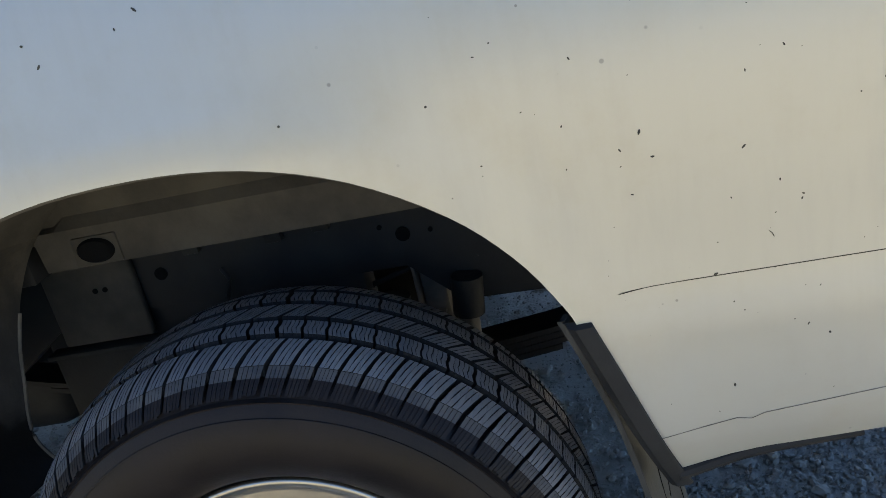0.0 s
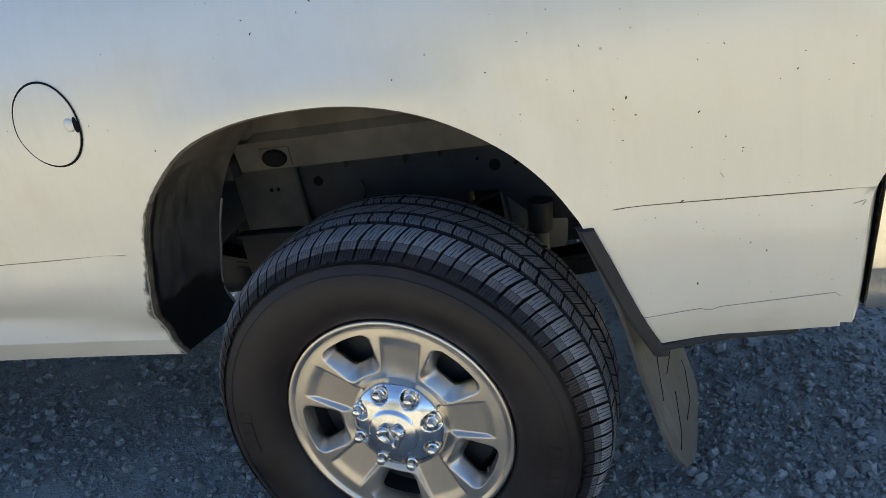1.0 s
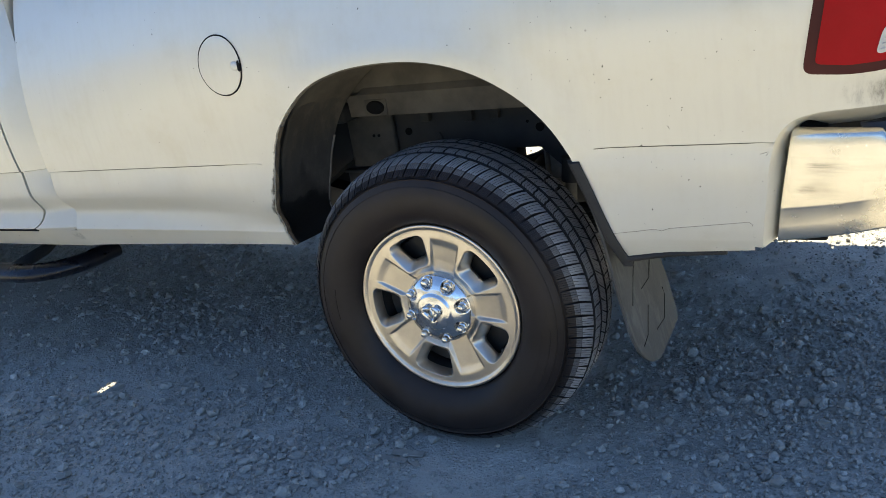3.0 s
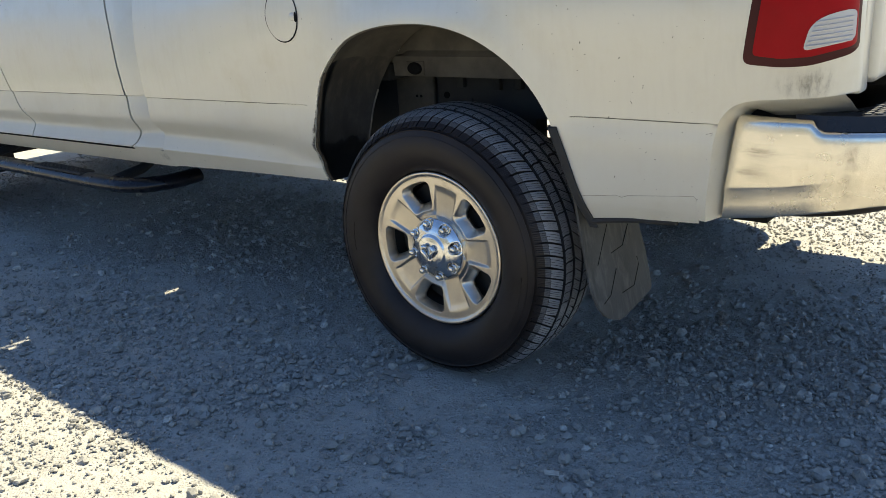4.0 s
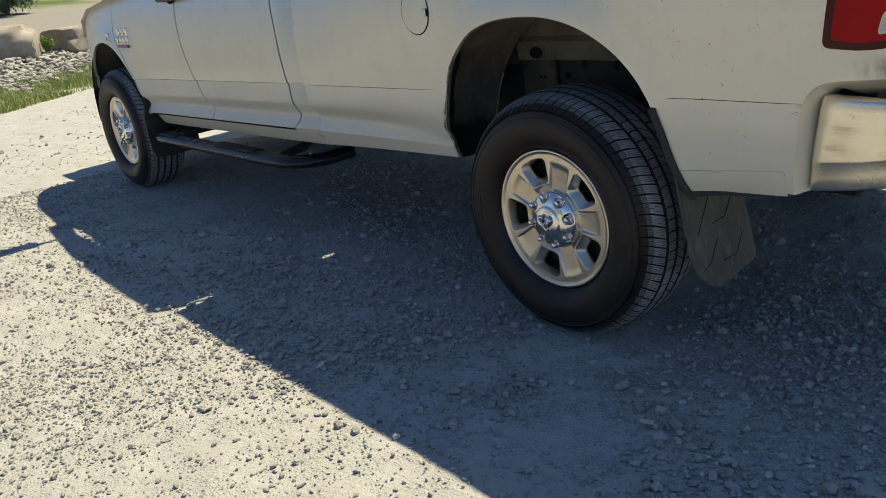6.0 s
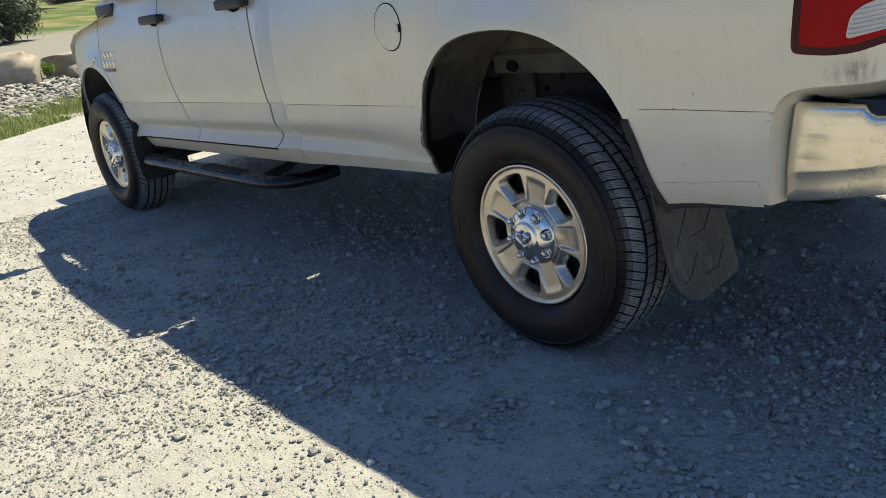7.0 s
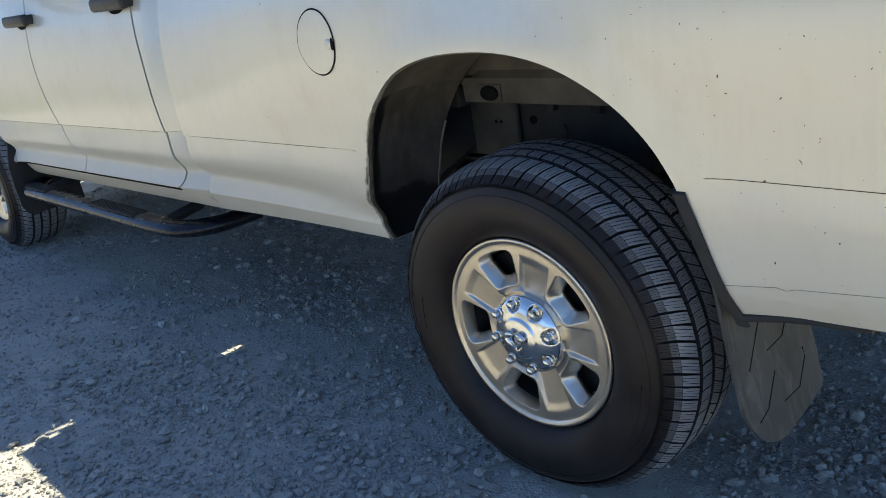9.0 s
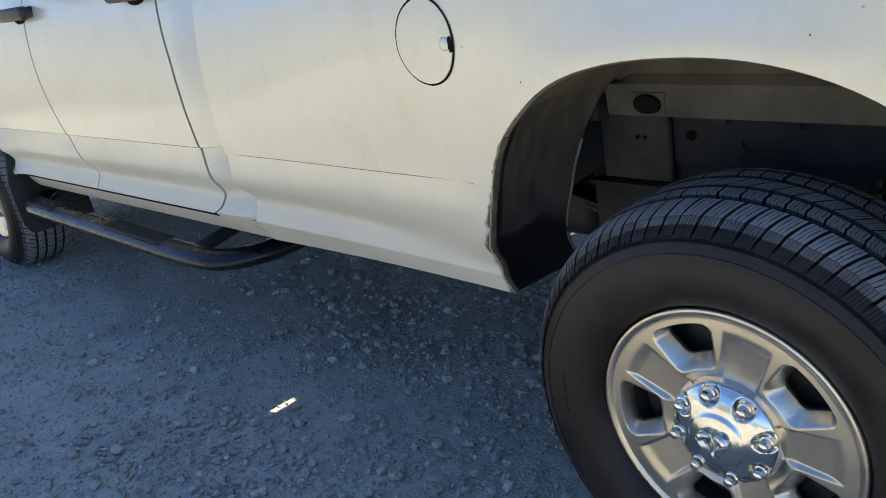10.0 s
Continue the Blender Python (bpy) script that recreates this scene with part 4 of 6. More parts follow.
for far in (False, True):
    part("wheel_tub", side(box_bm(-0.47, 0.47, 0.02, 0.315, 1.035, 1.05, 0.004), far), PAINT, truck)
    part("tub_wall", side(box_bm(-0.47, 0.47, 0.30, 0.315, 0.895, 1.04, 0.003), far), PAINT, truck)
    for x0, x1 in ((BED_START + 0.01, -0.465), (0.465, TAIL - 0.02)):
        part("floor_side", side(box_bm(x0, x1, 0.03, 0.305, 0.87, 0.90, 0.004), far), WHEELHOUSE, truck)
    for x0, x1 in ((-0.475, -0.46), (0.46, 0.475)):
        part("tub_end", side(box_bm(x0, x1, 0.05, 0.31, 0.88, 1.04, 0.003), far), PAINT, truck)
part("bed_head", box_bm(BED_START + 0.040, BED_START + 0.065, 0.09, FAR - 0.09, 0.55, 1.455, 0.004), PAINT, truck)
# added unseen plates; the slot between them shapes a sun fleck on the ground
for y0, y1 in ((0.07, 0.425), (0.515, 1.90)):
    part("sun_fleck_mask", box_bm(CAB_END, BED_START + 0.045, y0, y1, 0.90, 0.92, 0.003), SEAL_HOLLOW, truck)
# added strip that cuts short the sun streak through the gap
part("sun_streak_blocker", box_bm(CAB_END + 0.001, BED_START + 0.045, 0.085, 0.10, 0.62, 1.33, 0.003), SEAL_HOLLOW, truck)
gate = part("tailgate", box_bm(TAIL - 0.045, TAIL + 0.012, 0.14, FAR - 0.14, 0.86, 1.47, 0.014, 3), PAINT, truck, "silver-beige tailgate, shut")
part("gate_panel", box_bm(TAIL + 0.010, TAIL + 0.016, 0.26, FAR - 0.26, 0.95, 1.36, 0.006), PAINT, gate)
part("gate_handle", box_bm(TAIL + 0.010, TAIL + 0.03, 0.87, 1.11, 1.30, 1.37, 0.01), BLACK_PLASTIC, gate)
for far in (False, True):
    part("corner_post", side(box_bm(TAIL - 0.05, TAIL - 0.004, 0.085, 0.142, 0.845, 1.455, 0.006), far), PAINT, truck)


def bumper_section(u):
    """Plan line of the rear bumper from its front end round the corner to the middle."""
    line = smooth_line([(0.793, 0.046), (0.90, 0.024), (1.00, 0.026), (1.085, 0.048), (1.15, 0.098), (1.182, 0.20), (1.195, 0.36), (1.202, 0.65), (1.205, 0.99)], 6)
    return line


def rear_bumper():
    line = bumper_section(0)
    prof = [(0.0, 0.566, 0.045), (0.0, 0.566, 0.0145), (0.0, 0.5675, 0.0120), (0.0, 0.571, 0.0105), (0.0, 0.60, 0.0056), (0.0, 0.634, 0.0008), (0.0, 0.638, -0.0006), (0.0, 0.642, -0.0014), (0.0, 0.70, -0.0035), (0.0, 0.765, -0.0034), (0.0, 0.784, -0.0028), (0.0, 0.792, -0.0008), (0.0, 0.7975, 0.0035), (0.0, 0.8008, 0.010), (0.0, 0.7995, 0.020), (0.0, 0.785, 0.07)]
    bm = bmesh.new()
    for mirror in (False, True):
        rows = []
        for i, (x, y) in enumerate(line):
            a, b = line[max(0, i - 1)], line[min(len(line) - 1, i + 1)]
            d = Vector((b[0] - a[0], b[1] - a[1], 0)).normalized()
            inn = Vector((-d.y, d.x, 0))
            dip = -0.021 * float(step01(x, 0.948, 0.978))
            row = []
            for _, z, o in prof:
                rise = (0.004 + 0.20 * (min(x, 1.10) - 0.81)) * float(np.clip((0.80 - z) / 0.19, 0, 1))
                slant = 0.034 * (z - 0.566) / 0.236 if i < 8 else 0.034 * (z - 0.566) / 0.236 * max(0, 1 - (i - 8) / 6)
                q = Vector((x + slant, y, z + (dip if z > 0.75 else 0) + rise)) + inn * o
                row.append(bm.verts.new((q.x, FAR - q.y if mirror else q.y, q.z)))
            rows.append(row)
        for a, b in zip(rows, rows[1:]):
            for k in range(len(prof) - 1):
                bm.faces.new((a[k], a[k + 1], b[k + 1], b[k]))
        # folded front end
        end = [bm.verts.new(v.co + Vector((0.004, 0.05 * (-1 if mirror else 1), 0))) for v in rows[0]]
        for k in range(len(prof) - 1):
            bm.faces.new((rows[0][k + 1], rows[0][k], end[k], end[k + 1]))
    bmesh.ops.remove_doubles(bm, verts=bm.verts, dist=0.0005)
    return bm


bumper = part("rear_bumper", rear_bumper(), BUMPER_CHROME, truck, "dull chrome rear bumper with dirt and scuffs", 50)


# added dark boxes that hide sunlit ground behind the bumper gap
for far in (False, True):
    part("bumper_gap_blocker", side(box_bm(0.794, 0.885, 0.092, 0.30, 0.556, 0.815, 0.006), far), SEAL_HOLLOW, bumper)


def step_pad(far):
    """Black tread cover on the bumper's top, with a raised field of six-sided studs."""
    bm = bmesh.new()
    line = [p for p in bumper_section(0) if p[0] > 0.99]
    line = [(0.944, 0.030), (0.960, 0.028), (0.976, 0.028), *[(x + 0.002, y) for x, y in line]]
    lo, hi = [], []
    for i, (x, y) in enumerate(line):
        drop = float(np.interp(x, [0.944, 0.976], [0.803, 0.779]))
        lo.append((x, y + 0.006, drop)), hi.append((x - 0.003, y + 0.013, 0.8085))
    inner = [(min(max(x, 1.03), 1.06), max(y + 0.03, 0.12), 0.8080) for x, y in line]
    rows = [[bm.verts.new(p) for p in row] for row in (lo, hi, inner)]
    for a, b in zip(rows, rows[1:]):
        for k in range(len(line) - 1):
            bm.faces.new((a[k], a[k + 1], b[k + 1], b[k]))
    return side(bm, far)


for far in (False, True):
    pad = part("step_pad", step_pad(far), STEP_PAINT, bumper, "black ribbed step pad")
    for i in range(7):
        for j in range(29):
            x, y = 1.065 + 0.0185 * i, 0.056 + 0.0215 * j + (0.0107 if i % 2 else 0)
            edge = float(np.interp(y, [0.05, 0.105, 0.20, 0.36, 0.65], [1.085, 1.152, 1.182, 1.195, 1.202])) - 0.030
            if x > edge or (y > 0.12 and x < 1.10 and y > 0.2):
                continue
            hexa = bmesh.new()
            bmesh.ops.create_cone(hexa, segments=6, radius1=0.0102, radius2=0.0085, depth=0.006, cap_ends=True)
            bmesh.ops.translate(hexa, verts=hexa.verts, vec=(x, y, 0.808))
            part("stud", side(hexa, far), BLACK_PLASTIC, pad)

# under the bed: wheel housings, rails, axle, springs
for far in (False, True):
    def arch_sweep(points, sections):
        """A sheet carried round the arch; sections give the depth and how far it lies outside the arch line."""
        bm = bmesh.new()
        rows = []
        for y, top_out, front_out in sections:
            row = []
            for (x, z), (nx, nz) in points:
                low = float(step01(z, 0.90, 0.72)) if x < 0 else 0.0
                o = top_out + (front_out - top_out) * low
                yy = (y + (0.288 - 0.235) * max(0.0, (y - 0.14) / 0.095) * (1 - low)) + flank_at(x, z) * max(0.0, 1 - y / 0.1)
                foot = 0.03 * float(step01(z, 0.62, 0.48)) * (y / 0.235)
                row.append(bm.verts.new((x + nx * o + foot, yy, z + nz * o)))
            rows.append(row)
        for a, b in zip(rows, rows[1:]):
            for k in range(len(a) - 1):
                bm.faces.new((a[k], a[k + 1], b[k + 1], b[k]))
        return bm, rows

    arch_np = np.array(ARCH)
    dirs = np.gradient(arch_np, axis=0)
    dirs /= np.linalg.norm(dirs, axis=1)[:, None]
    around = [(tuple(p), (-d[1], d[0])) for p, d in zip(arch_np, dirs) if p[0] < 0.30]
    split = next(k for k, (p, _) in enumerate(around) if p[1] > 0.885)
    SECTIONS = ((0.010, 0.002, 0.002), (0.022, 0.010, 0.010), (0.05, 0.018, 0.014), (0.10, 0.022, 0.016), (0.15, 0.018, 0.010), (0.19, 0.008, -0.004), (0.218, -0.002, -0.016))
    house, _ = arch_sweep(around[split:], SECTIONS)
    part("wheel_housing", side(house, far), WHEELHOUSE, truck, "dust-coated inner wheel housing", 60)
    wall = bmesh.new()
    arc = [p for p in ARCH if p[1] > 0.86]
    up = [wall.verts.new((x * 1.02, 0.289, z + 0.01)) for x, z in arc]
    mid = [wall.verts.new((x * 1.02 + 0.02, 0.289, max(0.893, min(z, 0.905)))) for x, z in arc]
    lowr = [wall.verts.new((max(-0.372, x * 1.02 + 0.005), 0.275, 0.888)) for x, z in arc]
    lip = [wall.verts.new((max(-0.365, x * 1.02 + 0.01), 0.275, 0.828)) for x, z in arc]
    lip2 = [wall.verts.new((max(-0.365, x * 1.02 + 0.01), 0.34, 0.824)) for x, z in arc]
    for a, b in ((up, mid), (mid, lowr), (lowr, lip), (lip, lip2)):
        for k in range(len(arc) - 1):
            wall.faces.new((a[k], a[k + 1], b[k + 1], b[k]))
    beam = part("housing_beam", side(wall, far), WHEELHOUSE, truck, "painted cross beam, dusty", 25)
    part("beam_pad", side(box_bm(-0.298, -0.226, 0.2715, 0.278, 0.829, 0.874, 0.003), far), WHEELHOUSE, beam)
    # flat black disc in place of the dark inside of the hole
    hole = bmesh.new()
    bmesh.ops.create_cone(hole, segments=24, radius1=0.024, radius2=0.020, depth=0.006, cap_ends=True, matrix=Matrix.Translation((-0.262, 0.267, 0.852)) @ Matrix.Rotation(math.pi / 2, 4, "X") @ Matrix.Diagonal((1.25, 0.8, 1, 1)))
    part("beam_hole", side(hole, far), SEAL_HOLLOW, beam)
    # dark front liner
    fl, fl_rows = arch_sweep(around[:split + 1], SECTIONS)
    rim_pts = [tuple(v.co) for v in fl_rows[-1] if v.co.z < 0.80]
    liner = part("front_liner", side(fl, far), LINER, truck, "black underseal liner, flaking at its edge", 60)
    part("liner_edge", side(tube_bm(rim_pts, 0.003, 6), far), DUSTY_STEEL, liner)
    # chassis rail, kicked up over the axle
    rail = bmesh.new()
    stations = [(-4.2, 0.50), (-1.4, 0.46), (-0.75, 0.50), (-0.45, 0.69), (0.15, 0.69), (0.23, 0.615), (0.40, 0.61), (0.62, 0.57), (1.15, 0.56)]
    ring_rows = [[rail.verts.new((x, y, z + dz)) for y, dz in ((0.42, 0.0), (0.42, 0.185), (0.50, 0.185), (0.50, 0.0))] for x, z in stations]
    for a, b in zip(ring_rows, ring_rows[1:]):
        for k in range(4):
            rail.faces.new((a[k], a[(k + 1) % 4], b[(k + 1) % 4], b[k]))
    rail.faces.new(ring_rows[0]), rail.faces.new(ring_rows[-1][::-1])
    chassis = part("chassis_rail", side(rail, far), FRAME_BLACK, truck, "black chassis rail, dusty", 25)
    # rail holes are black discs too, the dark inside put into the colour
    for x, z in ((-0.372, 0.745), (-0.354, 0.745)):
        h = bmesh.new()
        bmesh.ops.create_cone(h, segments=12, radius1=0.0045, radius2=0.0045, depth=0.003, cap_ends=True, matrix=Matrix.Translation((x, 0.3992, z)) @ Matrix.Rotation(math.pi / 2, 4, "X"))
        part("rail_hole", side(h, far), SEAL_HOLLOW, chassis)
    for x, z, r in ((-0.26, 0.749, 0.011), (0.155, 0.745, 0.012), (0.12, 0.762, 0.004), (0.20, 0.745, 0.004)):
        h = bmesh.new()
        bmesh.ops.create_cone(h, segments=18, radius1=r, radius2=r, depth=0.004, cap_ends=True, matrix=Matrix.Translation((x, 0.4185, z)) @ Matrix.Rotation(math.pi / 2, 4, "X"))
        part("rail_hole", side(h, far), SEAL_HOLLOW, chassis)
    plate = box_bm(-0.463, -0.300, 0.400, 0.419, 0.650, 0.86, 0.006, 3)
    part("rail_plate", side(plate, far), WHEELHOUSE, chassis)
    part("rail_flange", side(box_bm(-0.50, -0.05, 0.390, 0.425, 0.634, 0.643, 0.003), far), DARK_STEEL, chassis)
    for x, z in ((-0.19, 0.80), (-0.05, 0.795), (0.03, 0.80)):
        part("cable_clip", side(box_bm(x - 0.014, x + 0.014, 0.40, 0.42, z - 0.022, z + 0.02, 0.003), far), DARK_STEEL, chassis)
    part("brake_pipe", side(tube_bm(smooth_line([(-0.150, 0.405, 0.745), (-0.140, 0.400, 0.725), (-0.150, 0.400, 0.700), (-0.155, 0.405, 0.688)], 5), 0.004, 6), far), FRAME_BLACK, chassis)
    spring = bmesh.new()
    for k in range(5):
        ln = 0.70 - 0.11 * k
        pts = [(x, 0.52, 0.47 - 0.012 * k + 0.10 * (x / 0.7) ** 2) for x in np.linspace(-ln, ln, 13)]
        for a, b in zip(pts, pts[1:]):
            va = [spring.verts.new((a[0], y, a[2] + dz)) for y, dz in ((0.485, 0), (0.555, 0), (0.555, 0.01), (0.485, 0.01))]
            vb = [spring.verts.new((b[0], y, b[2] + dz)) for y, dz in ((0.485, 0), (0.555, 0), (0.555, 0.01), (0.485, 0.01))]
            for q in range(4):
                spring.faces.new((va[q], va[(q + 1) % 4], vb[(q + 1) % 4], vb[q]))
    part("leaf_spring", side(spring, far), FRAME_BLACK, truck)
    part("shock_absorber", side(tube_bm([(0.215, 0.40, 0.36), (0.235, 0.40, 0.60)], 0.016, 14), far), DUSTY_STEEL, truck)
    part("shock_cover", side(tube_bm([(0.235, 0.40, 0.60), (0.243, 0.40, 0.665)], 0.026, 14), far), FRAME_BLACK, truck)
    hanger = box_bm(0.158, 0.200, 0.450, 0.485, 0.46, 0.70, 0.006)
    box_bm(0.150, 0.156, 0.435, 0.49, 0.50, 0.70, 0.002, 2, hanger)
    box_bm(0.150, 0.192, 0.430, 0.46, 0.585, 0.592, 0.002, 2, hanger)
    part("spring_hanger", side(hanger, far), DUSTY_STEEL, truck)
    # plate added to hide sunlit ground below the raised rail
    part("rail_gap_blocker", side(box_bm(-0.52, 0.074, 0.432, 0.50, 0.47, 0.70, 0.01), far), FRAME_BLACK, truck)
    part("brake_rod", side(tube_bm([(0.05, 0.47, 0.640), (0.20, 0.47, 0.682)], 0.005, 8), far), FRAME_BLACK, truck)
    part("bump_stop", side(tube_bm([(0.10, 0.46, 0.62), (0.10, 0.46, 0.56)], [0.034, 0.026], 14), far), FRAME_BLACK, truck)
part("rear_axle", tube_bm([(0, 0.25, HUB_Z), (0, 0.75, HUB_Z), (0, 0.85, HUB_Z), (0, 0.99, HUB_Z), (0, 1.13, HUB_Z), (0, 1.23, HUB_Z), (0, FAR - 0.25, HUB_Z)], [0.055, 0.055, 0.12, 0.17, 0.12, 0.055, 0.055], 18), FRAME_BLACK, truck)
part("front_axle", tube_bm([(AXLE_F, 0.25, HUB_Z), (AXLE_F, 0.6, HUB_Z), (AXLE_F, 0.75, HUB_Z), (AXLE_F, 0.9, HUB_Z), (AXLE_F, FAR - 0.25, HUB_Z)], [0.05, 0.05, 0.14, 0.05, 0.05], 16), FRAME_BLACK, truck)
for x in (-0.95, -0.42, 0.42, 0.92):
    part("cross_member", box_bm(x - 0.04, x + 0.04, 0.28, FAR - 0.28, 0.81, 0.862, 0.006), FRAME_BLACK, truck)
# added tube that covers a bright sliver of ground past the axle
part("sliver_blocker", tube_bm([(-0.24, 0.55, 0.43), (-0.20, 1.45, 0.43)], 0.038, 12), FRAME_BLACK, truck)
part("fuel_tank", box_bm(-1.25, -0.62, 0.56, 0.95, 0.40, 0.70, 0.05, 3), BLACK_PLASTIC, truck)
part("engine_block", box_bm(-4.2, -3.45, 0.60, FAR - 0.60, 0.45, 1.05, 0.04), SEAL_HOLLOW, truck)
part("gearbox", box_bm(-3.45, -2.2, 0.75, FAR - 0.75, 0.36, 0.56, 0.06, 3), FRAME_BLACK, truck)
part("exhaust_pipe", tube_bm(smooth_line([(-2.2, 1.45, 0.50), (-0.8, 1.45, 0.50), (-0.3, 1.50, 0.60), (0.25, 1.50, 0.60), (0.8, 1.6, 0.52), (1.1, 1.75, 0.50)], 5), 0.045, 12), DUSTY_STEEL, truck)

# mud flaps
for far in (False, True):
    fb = bmesh.new()
    zz = np.concatenate([np.linspace(0.745, 0.32, 20), [0.30, 0.285, 0.27, 0.257, 0.246, 0.239]])

    def flap_x(y, z):
        outer = float(np.interp(z, [0.238, 0.288, 0.315, 0.396, 0.464, 0.54, 0.60, 0.703, 0.755], [0.500, 0.494, 0.485, 0.468, 0.454, 0.441, 0.429, 0.397, 0.378]))
        inner = float(np.interp(z, [0.24, 0.272, 0.38, 0.445, 0.53, 0.755], [0.527, 0.521, 0.500, 0.482, 0.470, 0.42]))
        return outer + (inner - outer) * min(1.0, max(0.0, (y - 0.03) / 0.255)) ** 0.6

    front_rows, back_rows = [], []
    for z in zz:
        outer = float(np.interp(z, [0.238, 0.246, 0.257, 0.27, 0.285, 0.30, 0.33], [0.118, 0.090, 0.068, 0.054, 0.043, 0.036, 0.030]))
        inner_y = float(np.interp(z, [0.238, 0.272, 0.50, 0.56, 0.62, 0.755], [0.132, 0.288, 0.282, 0.15, 0.085, 0.045]))
        ys = np.linspace(outer, inner_y, 9)
        front_rows.append([fb.verts.new((flap_x(y, z), y, z)) for y in ys])
        back_rows.append([fb.verts.new((flap_x(y, z) + 0.007, y, z)) for y in ys])
    for rows, flip in ((front_rows, False), (back_rows, True)):
        for a, b in zip(rows, rows[1:]):
            for k in range(8):
                fb.faces.new((a[k], a[k + 1], b[k + 1], b[k]))
    loop_f = [r[0] for r in front_rows] + front_rows[-1][1:] + [r[-1] for r in front_rows[-2::-1]] + front_rows[0][-2:0:-1]
    loop_b = [r[0] for r in back_rows] + back_rows[-1][1:] + [r[-1] for r in back_rows[-2::-1]] + back_rows[0][-2:0:-1]
    for k in range(len(loop_f)):
        j = (k + 1) % len(loop_f)
        fb.faces.new((loop_f[k], loop_f[j], loop_b[j], loop_b[k]))
    flap = part("mud_flap", side(fb, far), RUBBER, truck, "dusty black rubber mud flap with moulded grooves")
    # moulded grooves drawn as black lines that carry the shade of the recess
    for pts in ([(0.135, 0.492), (0.1, 0.443), (0.065, 0.398)], [(0.227, 0.465), (0.185, 0.419), (0.128, 0.413)], [(0.136, 0.37), (0.093, 0.312), (0.06, 0.299)], [(0.238, 0.374), (0.24, 0.353), (0.202, 0.306), (0.144, 0.303)]):
        gb = tube_bm([(flap_x(y, z) + 0.0066, y, z) for y, z in pts], 0.0015, 6)
        part("groove", side(gb, far), SEAL_HOLLOW, flap)
    trim = bmesh.new()
    edge = [p for p in ARCH if p[0] > 0.4035]
    rows = []
    for x, z in edge:
        y = flank_at(x, z)
        rows.append([trim.verts.new((x + dx, y + dy, z)) for dx, dy in ((0.016, -0.0012), (0.0148, -0.0050), (0.0100, -0.0072), (-0.003, -0.0080), (-0.010, -0.002), (-0.014, 0.012), (-0.006, 0.03))])
    rows.insert(0, [trim.verts.new((v.co.x - 0.002, flank_at(0.405, 0.76) + 0.004, v.co.z + 0.004)) for v in rows[0]])
    rows.append([trim.verts.new((v.co.x + 0.006, v.co.y, v.co.z - 0.012)) for v in rows[-1]])
    for a, b in zip(rows, rows[1:]):
        for k in range(6):
            trim.faces.new((a[k], a[k + 1], b[k + 1], b[k]))
    part("arch_trim", side(trim, far), TRIM_RUBBER, truck, "grey rubber arch trim strip")

# side steps
for far in (False, True):
    path = smooth_line([(-3.36, 0.20, 0.40), (-3.30, 0.10, 0.385), (-3.22, 0.045, 0.378), (-3.05, 0.035, 0.378), (-2.5, 0.035, 0.378), (-1.95, 0.035, 0.378), (-1.74, 0.045, 0.378), (-1.665, 0.070, 0.377), (-1.615, 0.125, 0.375), (-1.585, 0.20, 0.375), (-1.57, 0.31, 0.38)], 5)
    step_bar = part("side_step", side(tube_bm(path, 0.048, 18, 0.66), far), STEP_PAINT, truck, "black oval tube side step")
    for x0, x1 in ((-3.20, -2.93), (-2.42, -1.98)):
        pad = box_bm(x0, x1, 0.000, 0.070, 0.403, 0.4125, 0.004)
        pad_ob = part("step_tread", side(pad, far), TRIM_RUBBER, step_bar)
        n = int((x1 - x0) / 0.021)
        for k in range(n):
            xx = x0 + 0.015 + 0.021 * k
            part("tread_rib", side(box_bm(xx, xx + 0.010, 0.006, 0.064, 0.4125, 0.4160, 0.0015, 1), far), BLACK_PLASTIC, step_bar)
    for x in (-3.1, -1.85):
        part("step_bracket", side(tube_bm([(x, 0.06, 0.375), (x, 0.22, 0.40), (x, 0.42, 0.50)], 0.022, 10), far), FRAME_BLACK, step_bar)

# ---- wheels ----
RIM_R, TYRE_R = 0.2237, 0.393
WINDOW_AT = [radians(40 + 72 * k) for k in range(5)]


